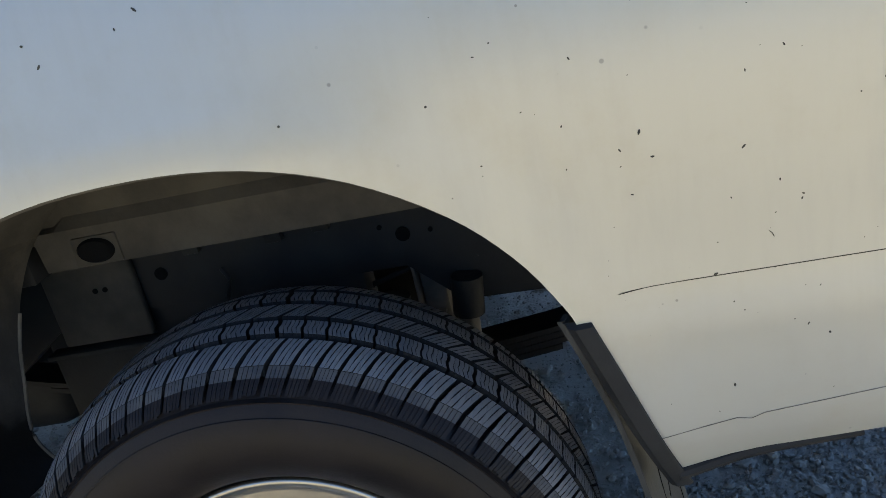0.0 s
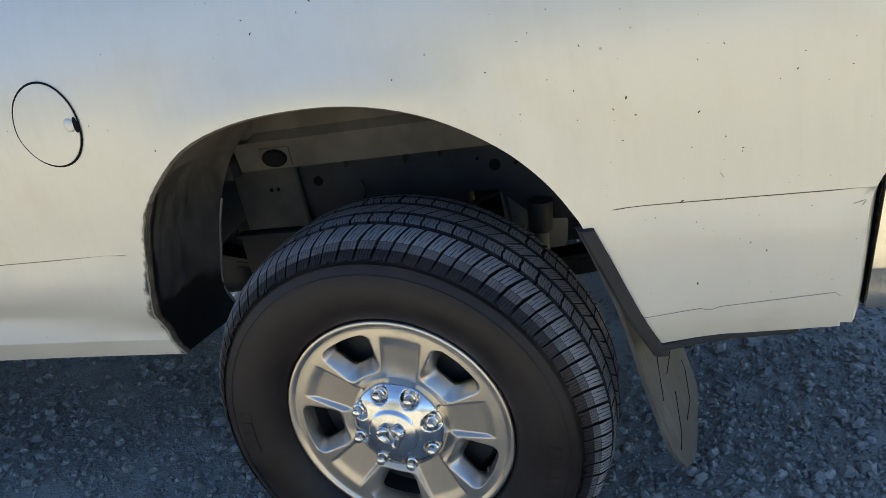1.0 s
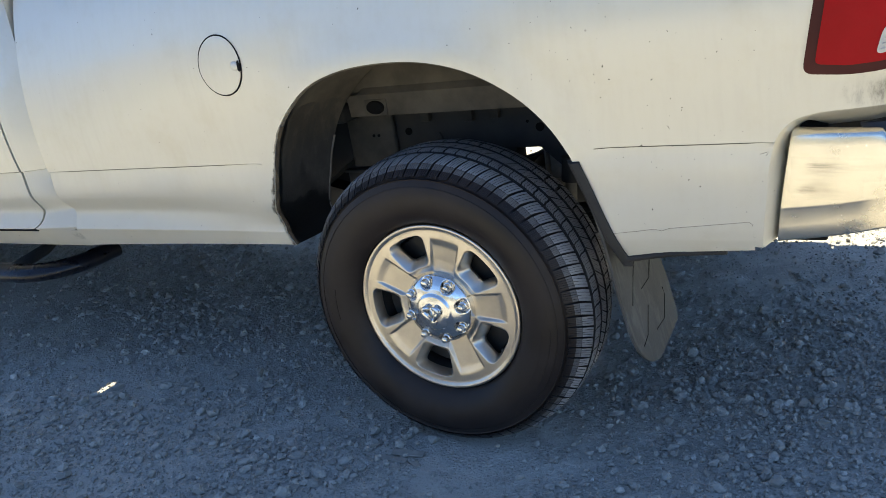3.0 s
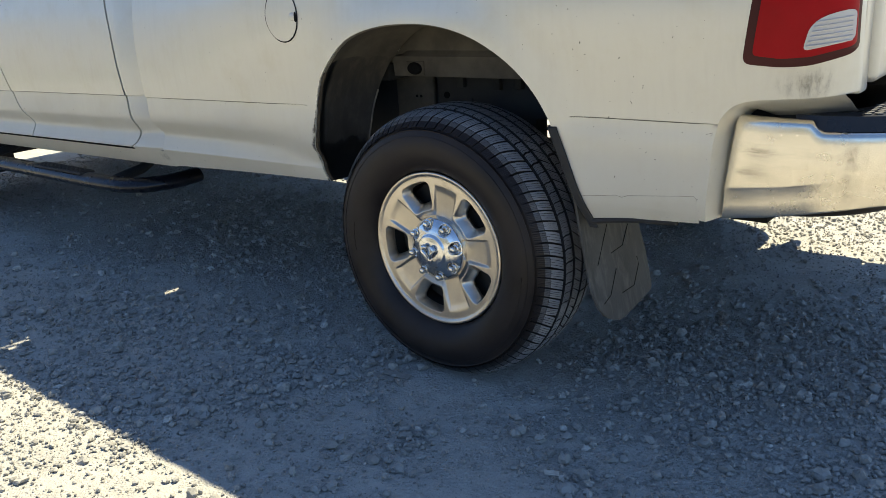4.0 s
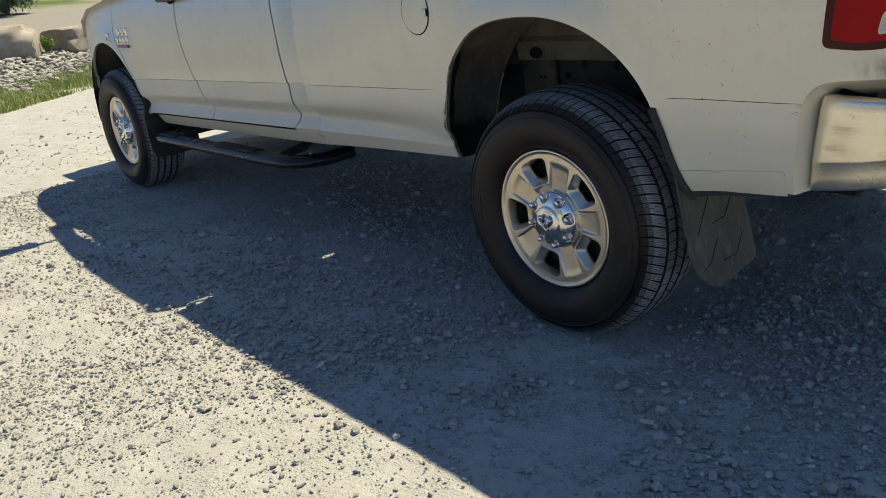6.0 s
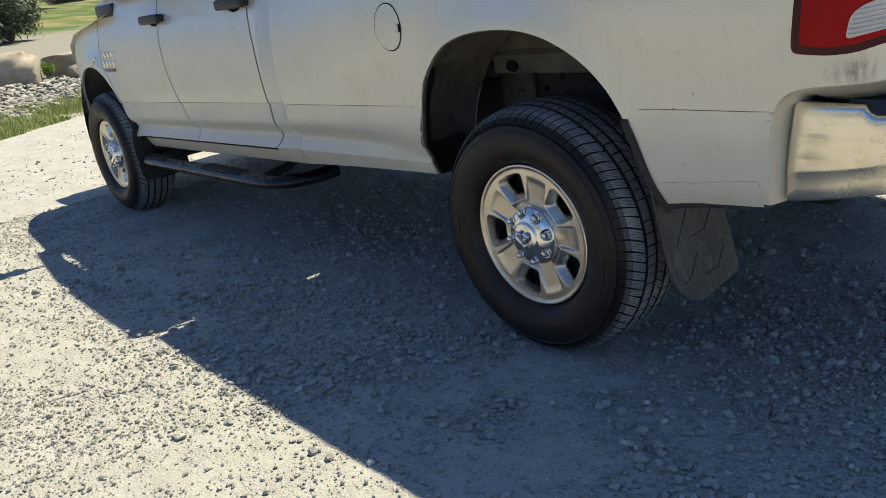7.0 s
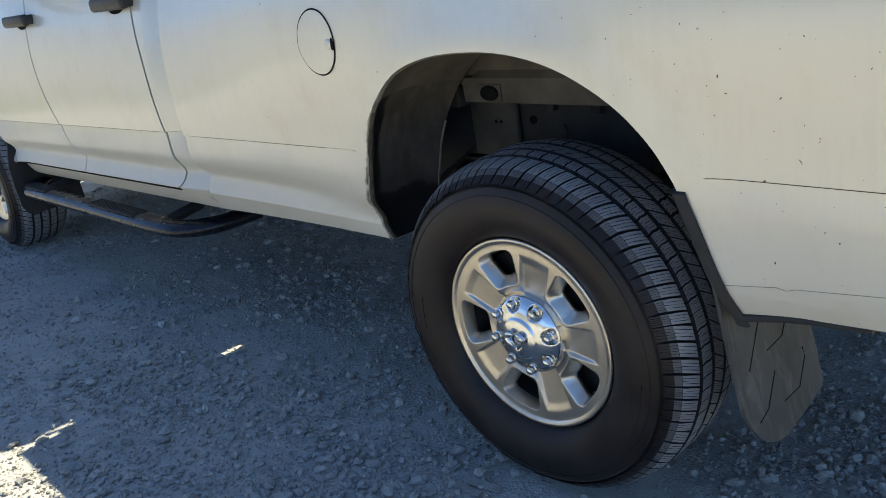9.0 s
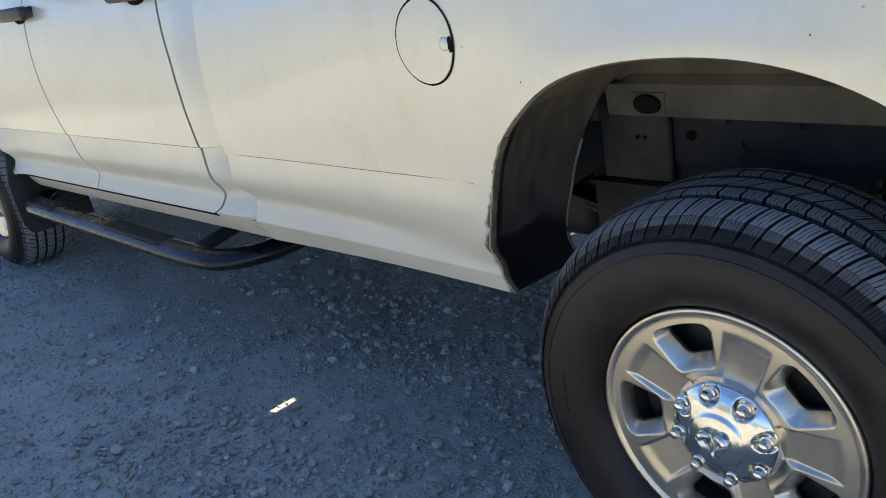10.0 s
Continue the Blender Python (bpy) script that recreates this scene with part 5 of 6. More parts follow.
def wheel_disc(parent):
    """Chrome-clad steel disc: five windows at the bottom of sunk pockets, each framed by a raised ridge, with flat sunk panels on the spokes between."""
    inner, outer, mid, half_sector = 0.088, 0.212, 0.1630, radians(36)

    def rounded(u, v, half_u, half_v, corner):
        qx, qy = abs(u) - (half_u - corner), abs(v) - (half_v - corner)
        return math.hypot(max(qx, 0), max(qy, 0)) + min(max(qx, qy), 0) - corner

    def gap(r, a):
        """Distance to the rounded window's edge; r, a: radius and angle from the window's middle line."""
        return rounded(a * r, r - mid, float(np.interp(r, [0.134, 0.192], [0.0235, 0.0440])), 0.0285, 0.0120)

    def pocket_gap(r, a):
        return rounded(a * r, r - 0.1555, float(np.interp(r, [0.112, 0.197], [0.0360, 0.0605])), 0.0425, 0.0190)

    def depth(r, a):
        d, dp = gap(r, a), pocket_gap(r, a)
        rim = float(np.interp(r, [0.088, 0.19, 0.203, 0.208, 0.212], [0.0375, 0.0325, 0.0320, 0.0318, 0.0312]))
        panel = float(np.interp(r, [0.088, 0.10, 0.13, 0.165, 0.183, 0.196], [0.0480, 0.0470, 0.0440, 0.0395, 0.0365, 0.0325]))
        across = r * (half_sector - abs(a))
        width = float(np.interp(r, [0.09, 0.19], [0.0285, 0.0365]))
        ridge = float(step01(across, width - 0.0020, width + 0.0050)) * float(step01(r, 0.092, 0.116))
        up = max(ridge, float(step01(r, 0.170, 0.197)))
        y = panel + (min(rim, panel) - panel) * up
        if dp < 0:
            w = -dp / (-dp + max(d, 0.0) + 1e-6)
            y += 0.028 * w ** 1.15
        return y

    V, F = [], []
    rays, rings = 200, [0, 0.02, 0.05, 0.09] + [0.09 + 0.91 * k / 34 for k in range(1, 35)]
    for at in WINDOW_AT:
        off = len(V)
        for k in range(rays):
            p = 2 * math.pi * k / rays
            du, dr = math.cos(p), math.sin(p)

            def place(t):
                r = mid + dr * t
                return r, du * t / mid

            lo, hi = 0.0, 0.09
            for _ in range(40):
                t = (lo + hi) / 2
                lo, hi = (t, hi) if gap(*place(t)) < 0 else (lo, t)
            edge = hi
            reach = [(outer - mid) / dr if dr > 1e-6 else 9, (inner - mid) / dr if dr < -1e-6 else 9, half_sector * mid / abs(du) if abs(du) > 1e-6 else 9]
            end = min(reach)
            r, a = place(edge)
            V.append((r * math.cos(at + a), depth(r, a) + 0.006, r * math.sin(at + a)))
            for q in rings:
                r, a = place(edge + (end - edge) * q)
                V.append((r * math.cos(at + a), depth(r, a), r * math.sin(at + a)))
        m = len(rings) + 1
        for k in range(rays):
            for j in range(m - 1):
                F.append((off + k * m + j, off + k * m + j + 1, off + ((k + 1) % rays) * m + j + 1, off + ((k + 1) % rays) * m + j))
    bm = bmesh.new()
    vs = [bm.verts.new(v) for v in V]
    for q in F:
        bm.faces.new([vs[i] for i in q])
    bmesh.ops.remove_doubles(bm, verts=bm.verts, dist=0.0004)
    return part("disc", bm, WHEEL_STEEL, parent, "dusty chrome five-spoke wheel face", 70)


def hub_cap(parent):
    nr, nt = 40, 256
    r = np.linspace(0.004, 0.0975, nr)
    th = np.arange(nt) * 2 * np.pi / nt
    R, T = np.meshgrid(r, th, indexing="ij")
    Y = np.interp(R, [0, 0.030, 0.044, 0.0465, 0.0485, 0.052, 0.062, 0.072, 0.082, 0.090, 0.0945, 0.0975], [-0.001, 0.0, 0.003, 0.0035, 0.008, 0.009, 0.012, 0.016, 0.022, 0.029, 0.037, 0.052])
    for k in range(8):
        a = radians(12 + 45 * k)
        dx, dz = R * np.cos(T) - 0.079 * math.cos(a), R * np.sin(T) - 0.079 * math.sin(a)
        d = np.hypot(dx, dz)
        floor = 0.031
        Y = np.where(d < 0.0190, Y + (np.maximum(floor, Y) - Y) * step01(d, 0.0190, 0.0140), Y)
    V = np.stack([R * np.cos(T), Y, R * np.sin(T)], -1).reshape(-1, 3)
    V = np.vstack([V, [(0, -0.001, 0)]])
    idx = np.arange(nr * nt).reshape(nr, nt)
    nxt = np.roll(idx, -1, 1)
    F = [tuple(f) for f in np.stack([idx[:-1], idx[1:], nxt[1:], nxt[:-1]], -1).reshape(-1, 4)]
    F += [(nr * nt, idx[0, k], nxt[0, k]) for k in range(nt)]
    cap = raw("hub_cap", V, F, CHROME, parent, "bright chrome hub cap", 50)
    return cap


def lug_nut(parent, k):
    a = radians(12 + 45 * k)
    bm = bmesh.new()
    prof = [(0.0118, 0.030), (0.0118, 0.0200), (0.0096, 0.0185), (0.0096, 0.0095), (0.0089, 0.0072), (0.0072, 0.0052), (0.0045, 0.0040), (0.0003, 0.0036)]
    rings = [[bm.verts.new((rr * math.cos(b), y, rr * math.sin(b))) for b in (2 * math.pi * q / 12 for q in range(12))] for i, (rr, y) in enumerate(prof)]
    for k, ring in enumerate(rings):
        if 1 < k < 5:
            for q, v in enumerate(ring):
                v.co.x, v.co.z = v.co.x * (1.0 if q % 2 == 0 else 0.90), v.co.z * (1.0 if q % 2 == 0 else 0.90)
    for p, q in zip(rings, rings[1:]):
        for j in range(12):
            bm.faces.new((p[j], p[(j + 1) % 12], q[(j + 1) % 12], q[j]))
    bm.faces.new(rings[-1])
    bmesh.ops.translate(bm, verts=bm.verts, vec=(0.079 * math.cos(a), 0, 0.079 * math.sin(a)))
    return part("lug_nut", bm, CHROME, parent, "", 30)


def emblem(parent):
    for sx in (-1, 1):
        bm = bmesh.new()
        pts = smooth_line([(sx * 0.004, -0.006, -0.018), (sx * 0.013, -0.009, -0.004), (sx * 0.020, -0.008, 0.008), (sx * 0.014, -0.009, 0.018), (sx * 0.004, -0.008, 0.016)], 4)
        tube_bm(pts, [0.003 + 0.005 * math.sin(math.pi * k / (len(pts) - 1)) for k in range(len(pts))], 10, bm=bm)
        part("emblem", bm, CHROME, parent)
    bm = bmesh.new()
    bmesh.ops.create_uvsphere(bm, u_segments=14, v_segments=8, radius=1.0, matrix=Matrix.Translation((0, -0.002, -0.022)) @ Matrix.Diagonal((0.009, 0.006, 0.012, 1)))
    part("emblem", bm, CHROME, parent)


def crown(y):
    """Outer radius of the tread across its width."""
    return TYRE_R + 0.001 - 0.0185 * (abs(y - 0.122) / 0.0935) ** 3.3


def tread_mesh(parent):
    """Five ribs of siped tread blocks with leaning and wavy cross grooves, and lugs on the shoulder."""
    V, F, UV, M = [], [], [], []
    n = 80

    def block(t0, t1, y0, y1, slant, depth, top, yseg=3, wobble=0.0, kink=0.0):
        ys = np.linspace(0, 1, yseg + 1)
        grid = {}
        for lev in (0, 1):
            ins_t, ins_y = (0.0, 0.0) if lev == 0 or top else (0.02 * (t1 - t0), 0.0006)
            for i in (0, 1):
                for j, w in enumerate(ys):
                    y = y0 + ins_y + (y1 - y0 - 2 * ins_y) * w
                    t = t0 + ins_t + (t1 - t0 - 2 * ins_t) * i + slant * (w - 0.5) + wobble * math.sin(6.28 * w) + kink * (1 if 0.3 < w < 0.9 else -1)
                    r = crown(y) - (depth if lev == 0 else top)
                    grid[lev, i, j] = len(V)
                    V.append((r * math.cos(t), y, r * math.sin(t))), UV.append((t * 0.4, y))
        for j in range(yseg):
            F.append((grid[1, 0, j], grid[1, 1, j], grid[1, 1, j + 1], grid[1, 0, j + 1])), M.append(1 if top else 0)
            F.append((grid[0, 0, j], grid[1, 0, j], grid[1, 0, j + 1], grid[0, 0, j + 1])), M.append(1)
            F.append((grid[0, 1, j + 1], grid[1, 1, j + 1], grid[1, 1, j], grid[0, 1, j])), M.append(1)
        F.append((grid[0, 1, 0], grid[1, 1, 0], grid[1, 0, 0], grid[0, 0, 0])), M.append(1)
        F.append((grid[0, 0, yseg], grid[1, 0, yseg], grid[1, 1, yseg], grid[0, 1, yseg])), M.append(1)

    jit = random.Random(3)
    long_pitch = [1.0 + (0.22 if (k // 3) % 3 == 0 else -0.10 if (k // 2) % 4 == 1 else 0.0) + jit.uniform(-0.05, 0.05) for k in range(n)]
    starts = [0.0]
    for q in long_pitch:
        starts.append(starts[-1] + q * 2 * math.pi / sum(long_pitch))
    ribs = ((0.08, 0.92, 0.0285, 0.0620, -0.50, 0.0, 0.0, 4), (0.32, 1.20, 0.0695, 0.0960, 0.10, 0.05, 0.018, 5), (0.12, 1.00, 0.1040, 0.1340, -0.72, 0.0, 0.0, 5),
            (0.57, 1.45, 0.1420, 0.1685, 0.10, 0.05, 0.018, 5), (0.48, 1.35, 0.1760, 0.2145, -0.50, 0.0, 0.0, 3))
    for k in range(n):
        t, p = starts[k], starts[k + 1] - starts[k]
        for a0, a1, y0, y1, slant, wobble, kink, cuts in ribs:
            block(t + a0 * p, t + a1 * p, y0, y1, slant * p, 0.0145, 0.0034, 5, wobble * p, kink * p)
            w = (a1 - a0) / cuts
            for c in range(cuts):
                g0, g1 = 0.0 if c == 0 else 0.06, 1.0 if c == cuts - 1 else 0.94
                block(t + (a0 + w * (c + g0)) * p, t + (a0 + w * (c + g1)) * p, y0, y1, slant * p, 0.0038, 0.0, 5, wobble * p, (kink + 0.012 * (c % 2)) * p)
        # shoulder lugs, running down the sidewall from the outer blocks
        for c in range(5):
            g0, g1 = 0.0 if c == 0 else 0.06, 1.0 if c == 4 else 0.94
            a0, a1 = t + (0.08 + 0.168 * (c + g0) + 0.25) * p, t + (0.08 + 0.168 * (c + g1) + 0.25) * p
            o = len(V)
            low = 0.351 + jit.uniform(-0.002, 0.002)
            for r, y in ((low, 0.0072), (0.3585, 0.0125), (0.3655, 0.0195), (crown(0.0285) - 0.0003, 0.0288)):
                for ang, dy in ((a0, 0.0045), (a0, 0.0), (a1, 0.0), (a1, 0.0045)):
                    b = ang - (r - crown(0.0285)) * 0.75
                    V.append((r * math.cos(b), y + dy, r * math.sin(b))), UV.append((0.003, 0.0))
            for j in range(3):
                for q in range(3):
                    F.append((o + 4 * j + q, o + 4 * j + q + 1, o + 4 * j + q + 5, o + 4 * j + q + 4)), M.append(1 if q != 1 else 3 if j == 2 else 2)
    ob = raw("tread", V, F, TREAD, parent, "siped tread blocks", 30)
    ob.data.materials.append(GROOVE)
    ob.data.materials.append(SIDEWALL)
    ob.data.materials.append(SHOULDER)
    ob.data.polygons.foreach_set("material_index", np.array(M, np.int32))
    lay = ob.data.uv_layers.new(name="UVMap")
    UV = np.array(UV)
    vi = np.zeros(len(ob.data.loops), int)
    ob.data.loops.foreach_get("vertex_index", vi)
    lay.data.foreach_set("uv", UV[vi].astype(np.float32).ravel())
    return ob


def build_wheel():
    wheel = new("wheel")
    tagged(wheel, "chrome-clad steel wheel with a worn all-season tyre")
    prof = [(0.215, 0.060), (0.2225, 0.034), (0.227, 0.026), (0.232, 0.019), (0.240, 0.012), (0.255, 0.0042), (0.267, -0.0004), (0.280, -0.0035), (0.292, -0.0052), (0.302, -0.0056), (0.311, -0.0050), (0.319, -0.0036), (0.3262, -0.0016), (0.3265, -0.0028), (0.3282, -0.0022), (0.3285, -0.0008), (0.336, 0.0022), (0.342, 0.0052),
            (0.3445, 0.0042), (0.3465, 0.0095), (0.354, 0.0155), (0.3595, 0.023), (0.361, 0.030)]
    prof += [(crown(y) - 0.0142, y) for y in np.linspace(0.04, 0.2145, 10)]
    prof += [(0.354, 0.226), (0.337, 0.238), (0.30, 0.246), (0.26, 0.243), (0.228, 0.23), (0.215, 0.205)]
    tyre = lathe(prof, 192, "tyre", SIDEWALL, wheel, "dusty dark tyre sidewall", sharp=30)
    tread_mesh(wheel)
    # raised sidewall marks as plain bars
    for start, count, width, r0, r1 in ((radians(-34), 8, 0.050, 0.290, 0.312), (radians(170), 4, 0.06, 0.288, 0.310)):
        for k in range(count):
            a = start + k * (width + 0.02)
            bm = bmesh.new()
            rows = []
            for rr in (r0, r1):
                for y in (-0.0035, -0.0052):
                    rows.append([bm.verts.new((rr * math.cos(b), y - 0.0012, rr * math.sin(b))) for b in np.linspace(a, a + width, 5)])
            order = [rows[0], rows[1], rows[3], rows[2]]
            for p, q in zip(order, order[1:]):
                for j in range(4):
                    bm.faces.new((p[j], p[j + 1], q[j + 1], q[j]))
            part("raised_mark", bm, SIDEWALL, wheel)
    wheel_disc(wheel)
    lathe([(0.2115, 0.0316), (0.2150, 0.0290), (0.2190, 0.0268), (0.2230, 0.0262), (0.2258, 0.0278), (0.2268, 0.032), (0.225, 0.045)], 144, "rim_lip", WHEEL_STEEL, wheel, "", sharp=60)
    lathe([(0.206, 0.055), (0.200, 0.09), (0.198, 0.18), (0.212, 0.225)], 72, "barrel", FRAME_BLACK, wheel)
    lathe([(0.001, 0.10), (0.185, 0.10), (0.192, 0.108), (0.192, 0.16), (0.001, 0.17)], 48, "brake_disc", FRAME_BLACK, wheel)
    cap = hub_cap(wheel)
    for k in range(8):
        lug_nut(wheel, k)
    emblem(wheel)
    vs = tube_bm([(0.150, 0.062, -0.118), (0.158, 0.045, -0.122)], 0.004, 8)
    part("valve", vs, DUSTY_STEEL, wheel)
    return wheel


wheel = build_wheel()
wheel.parent = truck
wheel.matrix_basis = pose(0, -0.023, HUB_Z)
for child in wheel.children:
    if child.name.startswith(("tyre", "tread", "raised_mark")):
        child.matrix_basis = Matrix.Diagonal((1.006, 1.18, 1.006, 1))
    else:
        child.matrix_basis = Matrix.Diagonal((0.995, 1.0, 0.995, 1))
others = [pose(AXLE_F, -0.018, HUB_Z, 0, 27, 0), pose(0, FAR + 0.023, HUB_Z, 0, 0, 180), pose(AXLE_F, FAR + 0.018, HUB_Z, 0, 40, 180)]
for m in others:
    copy_thing(wheel, m)
spare = new("spare_wheel")
spare.parent = truck
for child in wheel.children:
    if child.name.startswith(("tyre", "tread", "barrel")):
        c = child.copy()
        scene.collection.objects.link(c)
        c.parent = spare
spare.matrix_basis = pose(0.68, 0.95, 0.70, -90, 0, 0)
tagged(spare, "spare wheel slung under the bed")

# scuffs and mud specks on the paint
for name, pts, w in (("scratch", [(0.604, 0.829), (0.607, 0.826), (0.6085, 0.822)], 0.0007), ("scratch", [(0.775, 0.764), (0.790, 0.768), (0.785, 0.761)], 0.0006)):
    part(name, tube_bm([(x, flank_at(x, z) - 0.0004, z) for x, z in smooth_line(pts, 3)], w, 6, 0.6), SCUFF_AND_SHADE, truck)
rng = random.Random(5)
specks = bmesh.new()
for k in range(120):
    if k < 12:
        x, z = ((0.49, 0.957), (0.584, 0.924), (-0.059, 1.128), (0.50, 0.93), (0.55, 0.79), (0.61, 0.785), (0.66, 0.70), (0.56, 0.65), (-0.07, 1.15), (0.05, 1.16), (0.30, 1.02), (0.16, 1.03))[k]
        s = 0.0017
    else:
        x, z = rng.uniform(0.30, 0.80) if rng.random() < 0.7 else rng.uniform(-0.8, 0.4), rng.uniform(0.60, 1.16)
        s = rng.uniform(0.0005, 0.0012)
    if near(ARCH_NP, x, z) < 0.015 or ((x / 0.41) ** 2 + ((z - 0.6) / 0.41) ** 2 < 1):
        continue
    bmesh.ops.create_icosphere(specks, subdivisions=1, radius=1.0, matrix=Matrix.Translation((x, flank_at(x, z), z)) @ Matrix.Rotation(rng.uniform(0, 3), 4, "Y") @ Matrix.Diagonal((s * rng.uniform(0.7, 2.2), s * 0.5, s * 0.8, 1)))
speck_ob = part("mud_specks", specks, SCUFF_AND_SHADE, truck, "dried mud specks")
speck_ob["kind"] = "stuff"
# rubbed-on grime: below the tail lamp and along the bumper


def smudge(parent, x0, x1, z0, z1, at, material):
    bm = bmesh.new()
    nx, nz = 14, 8
    grid = [[bm.verts.new((x, at(x, z) - 0.0009, z)) for z in np.linspace(z0, z1, nz)] for x in np.linspace(x0, x1, nx)]
    for a, b in zip(grid, grid[1:]):
        for k in range(nz - 1):
            bm.faces.new((a[k], a[k + 1], b[k + 1], b[k]))
    return part("grime_smudge", bm, material, parent, "rubbed dark grime")


def bumper_y(x, z):
    line = np.array(bumper_section(0)[:22])
    slant = 0.034 * (z - 0.566) / 0.236
    return float(np.interp(x - slant, line[:, 0], line[:, 1])) - 0.0048


smudge(truck, 0.895, 1.025, 0.838, 0.925, flank_at, GRIME_UP)
smudge(truck, -1.455, -1.372, 0.487, 0.553, lambda x, z: float(np.interp(z - rake(x), [0.505, 0.52, 0.56, 0.575], [0.103, 0.092, 0.068, 0.060])), GRIME_SOFT)
smudge(bumper, 0.822, 1.09, 0.722, 0.738, bumper_y, GRIME_LEVEL)
smudge(bumper, 0.822, 0.98, 0.700, 0.748, bumper_y, GRIME_LEVEL)
smudge(bumper, 0.820, 0.95, 0.662, 0.705, bumper_y, GRIME_LEVEL)
smudge(bumper, 0.816, 0.88, 0.672, 0.690, bumper_y, GRIME_LEVEL)
smudge(bumper, 1.02, 1.09, 0.70, 0.76, bumper_y, GRIME_SOFT)
smudge(bumper, 1.01, 1.085, 0.632, 0.705, bumper_y, GRIME_SOFT)

# ---- yard edge: bank, boulders, grass, shrubs ----


def rock(name, at, size, seed, material, label, category="boulder"):
    bm = bmesh.new()
    bmesh.ops.create_icosphere(bm, subdivisions=4, radius=1.0)
    for v in bm.verts:
        p = v.co.copy()
        k = 1 + 0.35 * noise.noise(p * 1.1 + Vector((seed, 0, 0))) + 0.16 * noise.noise(p * 2.7 + Vector((0, seed, 0))) + 0.06 * noise.noise(p * 7)
        p = p * k
        p = Vector((max(-0.85, min(0.85, p.x)), max(-0.8, min(0.8, p.y)), max(-0.7, min(0.72, p.z))))
        v.co = Vector((p.x * size[0], p.y * size[1], p.z * size[2]))
    ob = part(name, bm, material, None, label, 40)
    ob.matrix_basis = pose(*at, 0, 0, seed * 40)
    return tagged(ob, label, category, "boulders on the bank")


def along(az, r):
    """A place on the land at that bearing and distance from the rear corner of the truck."""
    x, y = 1.704 - r * math.cos(radians(az)), -1.631 + r * math.sin(radians(az))
    return x, y, float(land(x, y))


x, y, z = along(11.6, 17.0)
rock("boulder", (x, y, z + 0.22), (0.80, 0.70, 0.52), 1.7, BOULDER, "large tan boulder resting on a rubble bank")
x, y, z = along(15.9, 17.6)
rock("boulder", (x, y, z + 0.16), (0.55, 0.60, 0.34), 2.9, BOULDER, "weathered tan boulder resting on a rubble bank")


def rubble():
    rng = np.random.RandomState(21)
    n = 9500
    s, w = rng.uniform(0.95, 3.0, n), rng.uniform(-7, 6, n)
    x = BANK_AT[0] + BANK_N[0] * s + 0.588 * -w
    y = BANK_AT[1] + BANK_N[1] * s + 0.81 * w
    size = 0.018 + 0.065 * rng.rand(n) ** 2
    V, F = scatter(ico(1), np.stack([x, y, land(x, y)], -1), size, rng, (0.25, 0.55), 0.5, 0.35)
    return tagged(quads("rubble", V, F, RUBBLE), "broken tan rubble stones covering the bank", "rubble", kind="stuff")


rubble()


def blades(name, xy, height, rng, material, width=0.006):
    n = len(xy)
    z = land(xy[:, 0], xy[:, 1])
    a, h = rng.uniform(0, 2 * np.pi, n), height * rng.uniform(0.5, 1.2, n)
    lean_x, lean_y = rng.normal(0, 0.35, n) * h, rng.normal(0, 0.35, n) * h
    dx, dy = np.cos(a) * width, np.sin(a) * width
    p0, p1 = np.stack([xy[:, 0] - dx, xy[:, 1] - dy, z], -1), np.stack([xy[:, 0] + dx, xy[:, 1] + dy, z], -1)
    m1 = np.stack([xy[:, 0] + lean_x * 0.35 + dx * 0.8, xy[:, 1] + lean_y * 0.35 + dy * 0.8, z + h * 0.6], -1)
    m0 = np.stack([xy[:, 0] + lean_x * 0.35 - dx * 0.8, xy[:, 1] + lean_y * 0.35 - dy * 0.8, z + h * 0.6], -1)
    tip = np.stack([xy[:, 0] + lean_x, xy[:, 1] + lean_y, z + h], -1)
    V = np.stack([p0, p1, m1, m0, tip], 1).reshape(-1, 3)
    b = (np.arange(n) * 5)[:, None]
    F = np.concatenate([b + np.array([0, 1, 2]), b + np.array([0, 2, 3]), b + np.array([3, 2, 4])])
    return quads(name, V, F, material)


rng = np.random.RandomState(33)
n = 60000
s, w = rng.uniform(-0.15, 1.35, n), rng.uniform(-7, 6, n)
gx, gy = BANK_AT[0] + BANK_N[0] * s - 0.588 * w, BANK_AT[1] + BANK_N[1] * s + 0.81 * w
keep = vnoise(gx * 2.2, gy * 2.2, 5) + 0.25 * rng.rand(n) > 0.42
tagged(blades("grass", np.stack([gx, gy], -1)[keep], 0.085, rng, GRASS, 0.005), "patchy green and straw grass along the yard's edge", "grass", kind="stuff")


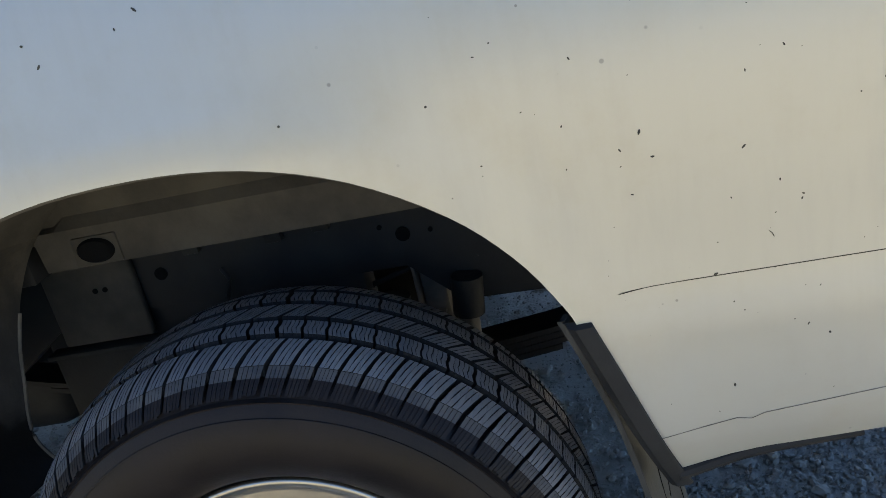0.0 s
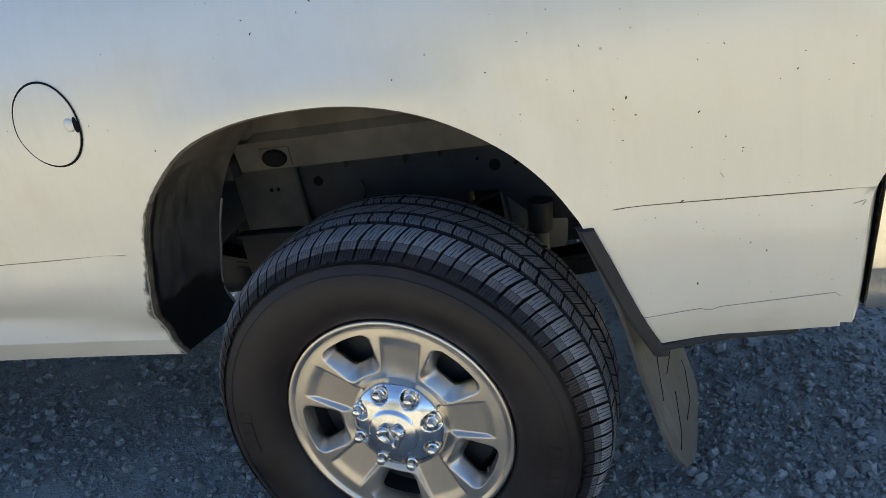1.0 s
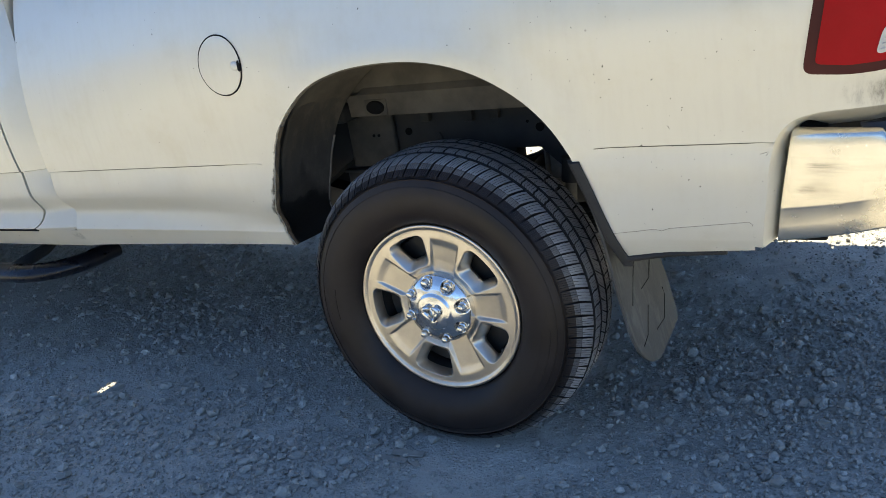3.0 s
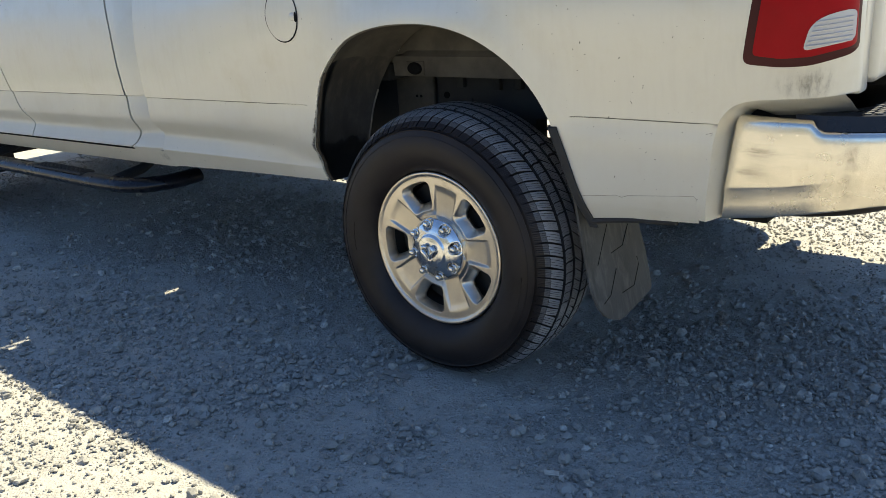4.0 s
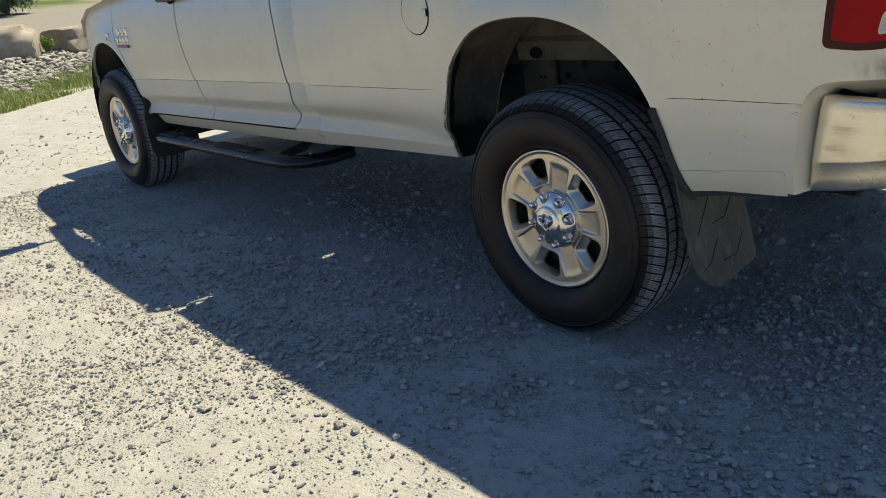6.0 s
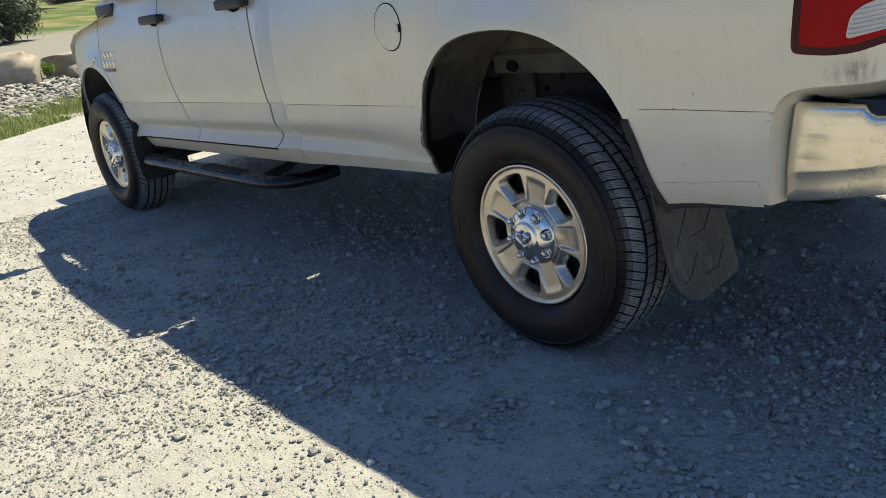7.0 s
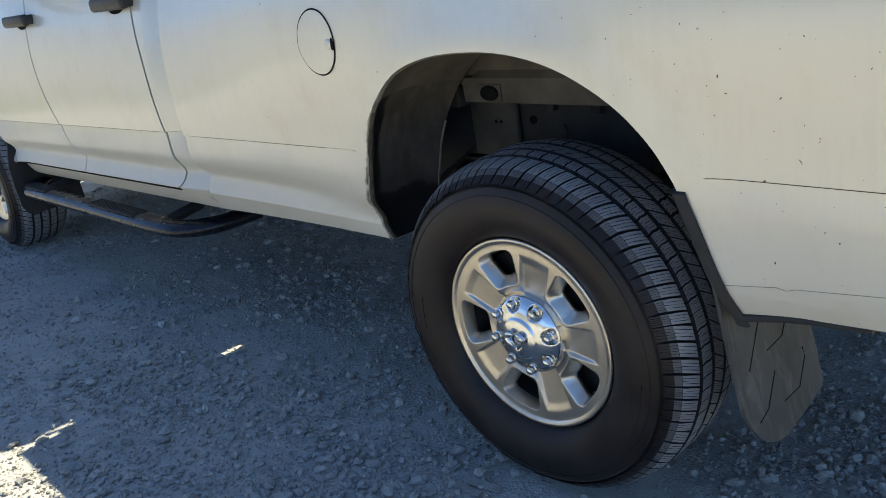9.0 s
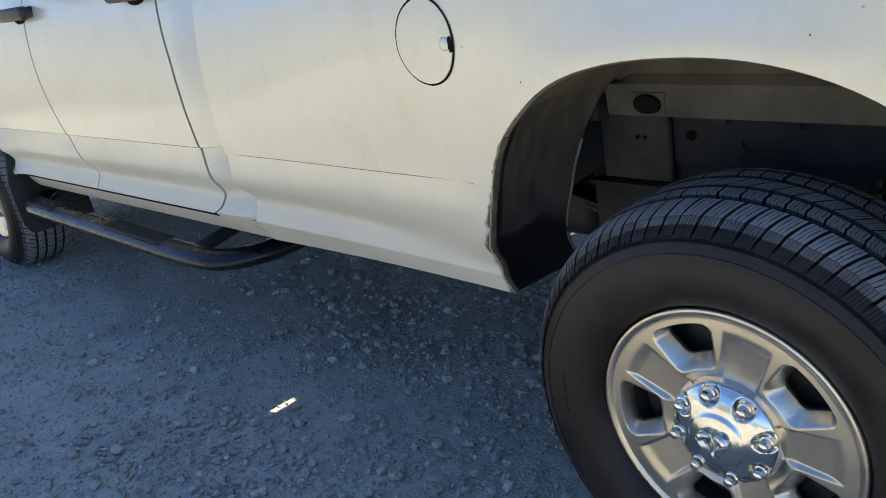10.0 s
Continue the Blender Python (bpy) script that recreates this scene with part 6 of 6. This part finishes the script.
def leafy(name, at, size, count, leaf, material, label, category, seed, stems=6):
    """A shrub: stems from the base and a crown of many small leaves in uneven clumps."""
    rng = np.random.RandomState(seed)
    ob = new(name)
    ob.matrix_basis = pose(*at)
    st = bmesh.new()
    for k in range(stems):
        a = 2 * math.pi * k / stems
        tube_bm([(0, 0, -0.02), (0.2 * size[0] * math.cos(a), 0.2 * size[1] * math.sin(a), size[2] * 0.45), (0.5 * size[0] * math.cos(a + 0.4), 0.5 * size[1] * math.sin(a + 0.4), size[2] * 0.85)],
                [0.03 * size[2], 0.02 * size[2], 0.006 * size[2]], 6, bm=st)
    part("stems", st, BARK, ob)
    clumps = rng.normal(0, 1, (26, 3))
    clumps /= np.linalg.norm(clumps, axis=1)[:, None]
    clumps *= rng.uniform(0.35, 0.9, 26)[:, None]
    c = clumps[rng.randint(0, 26, count)] + rng.normal(0, 0.17, (count, 3))
    c = c * np.array(size) * np.array((0.62, 0.62, 0.5)) + np.array((0, 0, size[2] * 0.52))
    c[:, 2] = np.maximum(c[:, 2], 0.03)
    d1, d2 = rng.normal(0, 1, (count, 3)), rng.normal(0, 1, (count, 3))
    d1 /= np.linalg.norm(d1, axis=1)[:, None]
    d2 /= np.linalg.norm(d2, axis=1)[:, None]
    L = leaf * rng.uniform(0.6, 1.3, (count, 1))
    V = np.stack([c - d1 * L, c + d2 * L * 0.25, c + d1 * L, c - d2 * L * 0.25], 1).reshape(-1, 3)
    F = (np.arange(count) * 4)[:, None] + np.array([0, 1, 2, 3])
    crown = quads("crown", V, F, material)
    crown.parent = ob
    return tagged(ob, label, category)


leafy("small_shrub", along(14.35, 16.9), (0.17, 0.17, 0.36), 2600, 0.022, LEAF_LIME, "small lime-green shrub on the rubble bank", "shrub", 3)
for k, (az, r, s) in enumerate(((12.9, 46, (2.6, 2.6, 2.6)), (11.0, 44, (2.6, 2.4, 3.2)), (12.2, 60, (4.0, 4.0, 4.2)), (14.6, 75, (3.2, 3.2, 2.6)), (8.0, 50, (3.5, 3.2, 4.0)))):
    leafy("bush", along(az, r), s, 11000, 0.13, LEAF_DARK, "dense dark green bush on the grassy slope", "bush", 40 + k)

# small litter
bark = bmesh.new()
for k, (x, y, a, l, w) in enumerate(((-0.105, -0.09, 0.2, 0.045, 0.013), (-0.13, -0.125, 0.1, 0.04, 0.010), (-0.065, -0.125, -0.5, 0.02, 0.008))):
    own = box_bm(-l, l, -w, w, 0, 0.004, 0.0015, 1)
    bmesh.ops.transform(own, matrix=pose(x, y, float(land(x, y)) + 0.004, 0, 3, math.degrees(a)), verts=own.verts)
    join(bark, own)
tagged(part("bark_chip", bark, PAPER, None, "", 30), "flat dry bark chips lying on the gravel", "bark chip")
own = box_bm(-0.018, 0.018, -0.008, 0.008, 0, 0.003, 0.001, 1)
bmesh.ops.transform(own, matrix=pose(0.555, -0.29, 0.014, 8, 12, 40), verts=own.verts)
tagged(part("pale_chip", own, plain_material("pale_chip", (0.34, 0.32, 0.28), (0.46, 0.43, 0.37), 0.9, scale=60), None, "", 30), "small pale wood chip on the gravel", "wood chip")
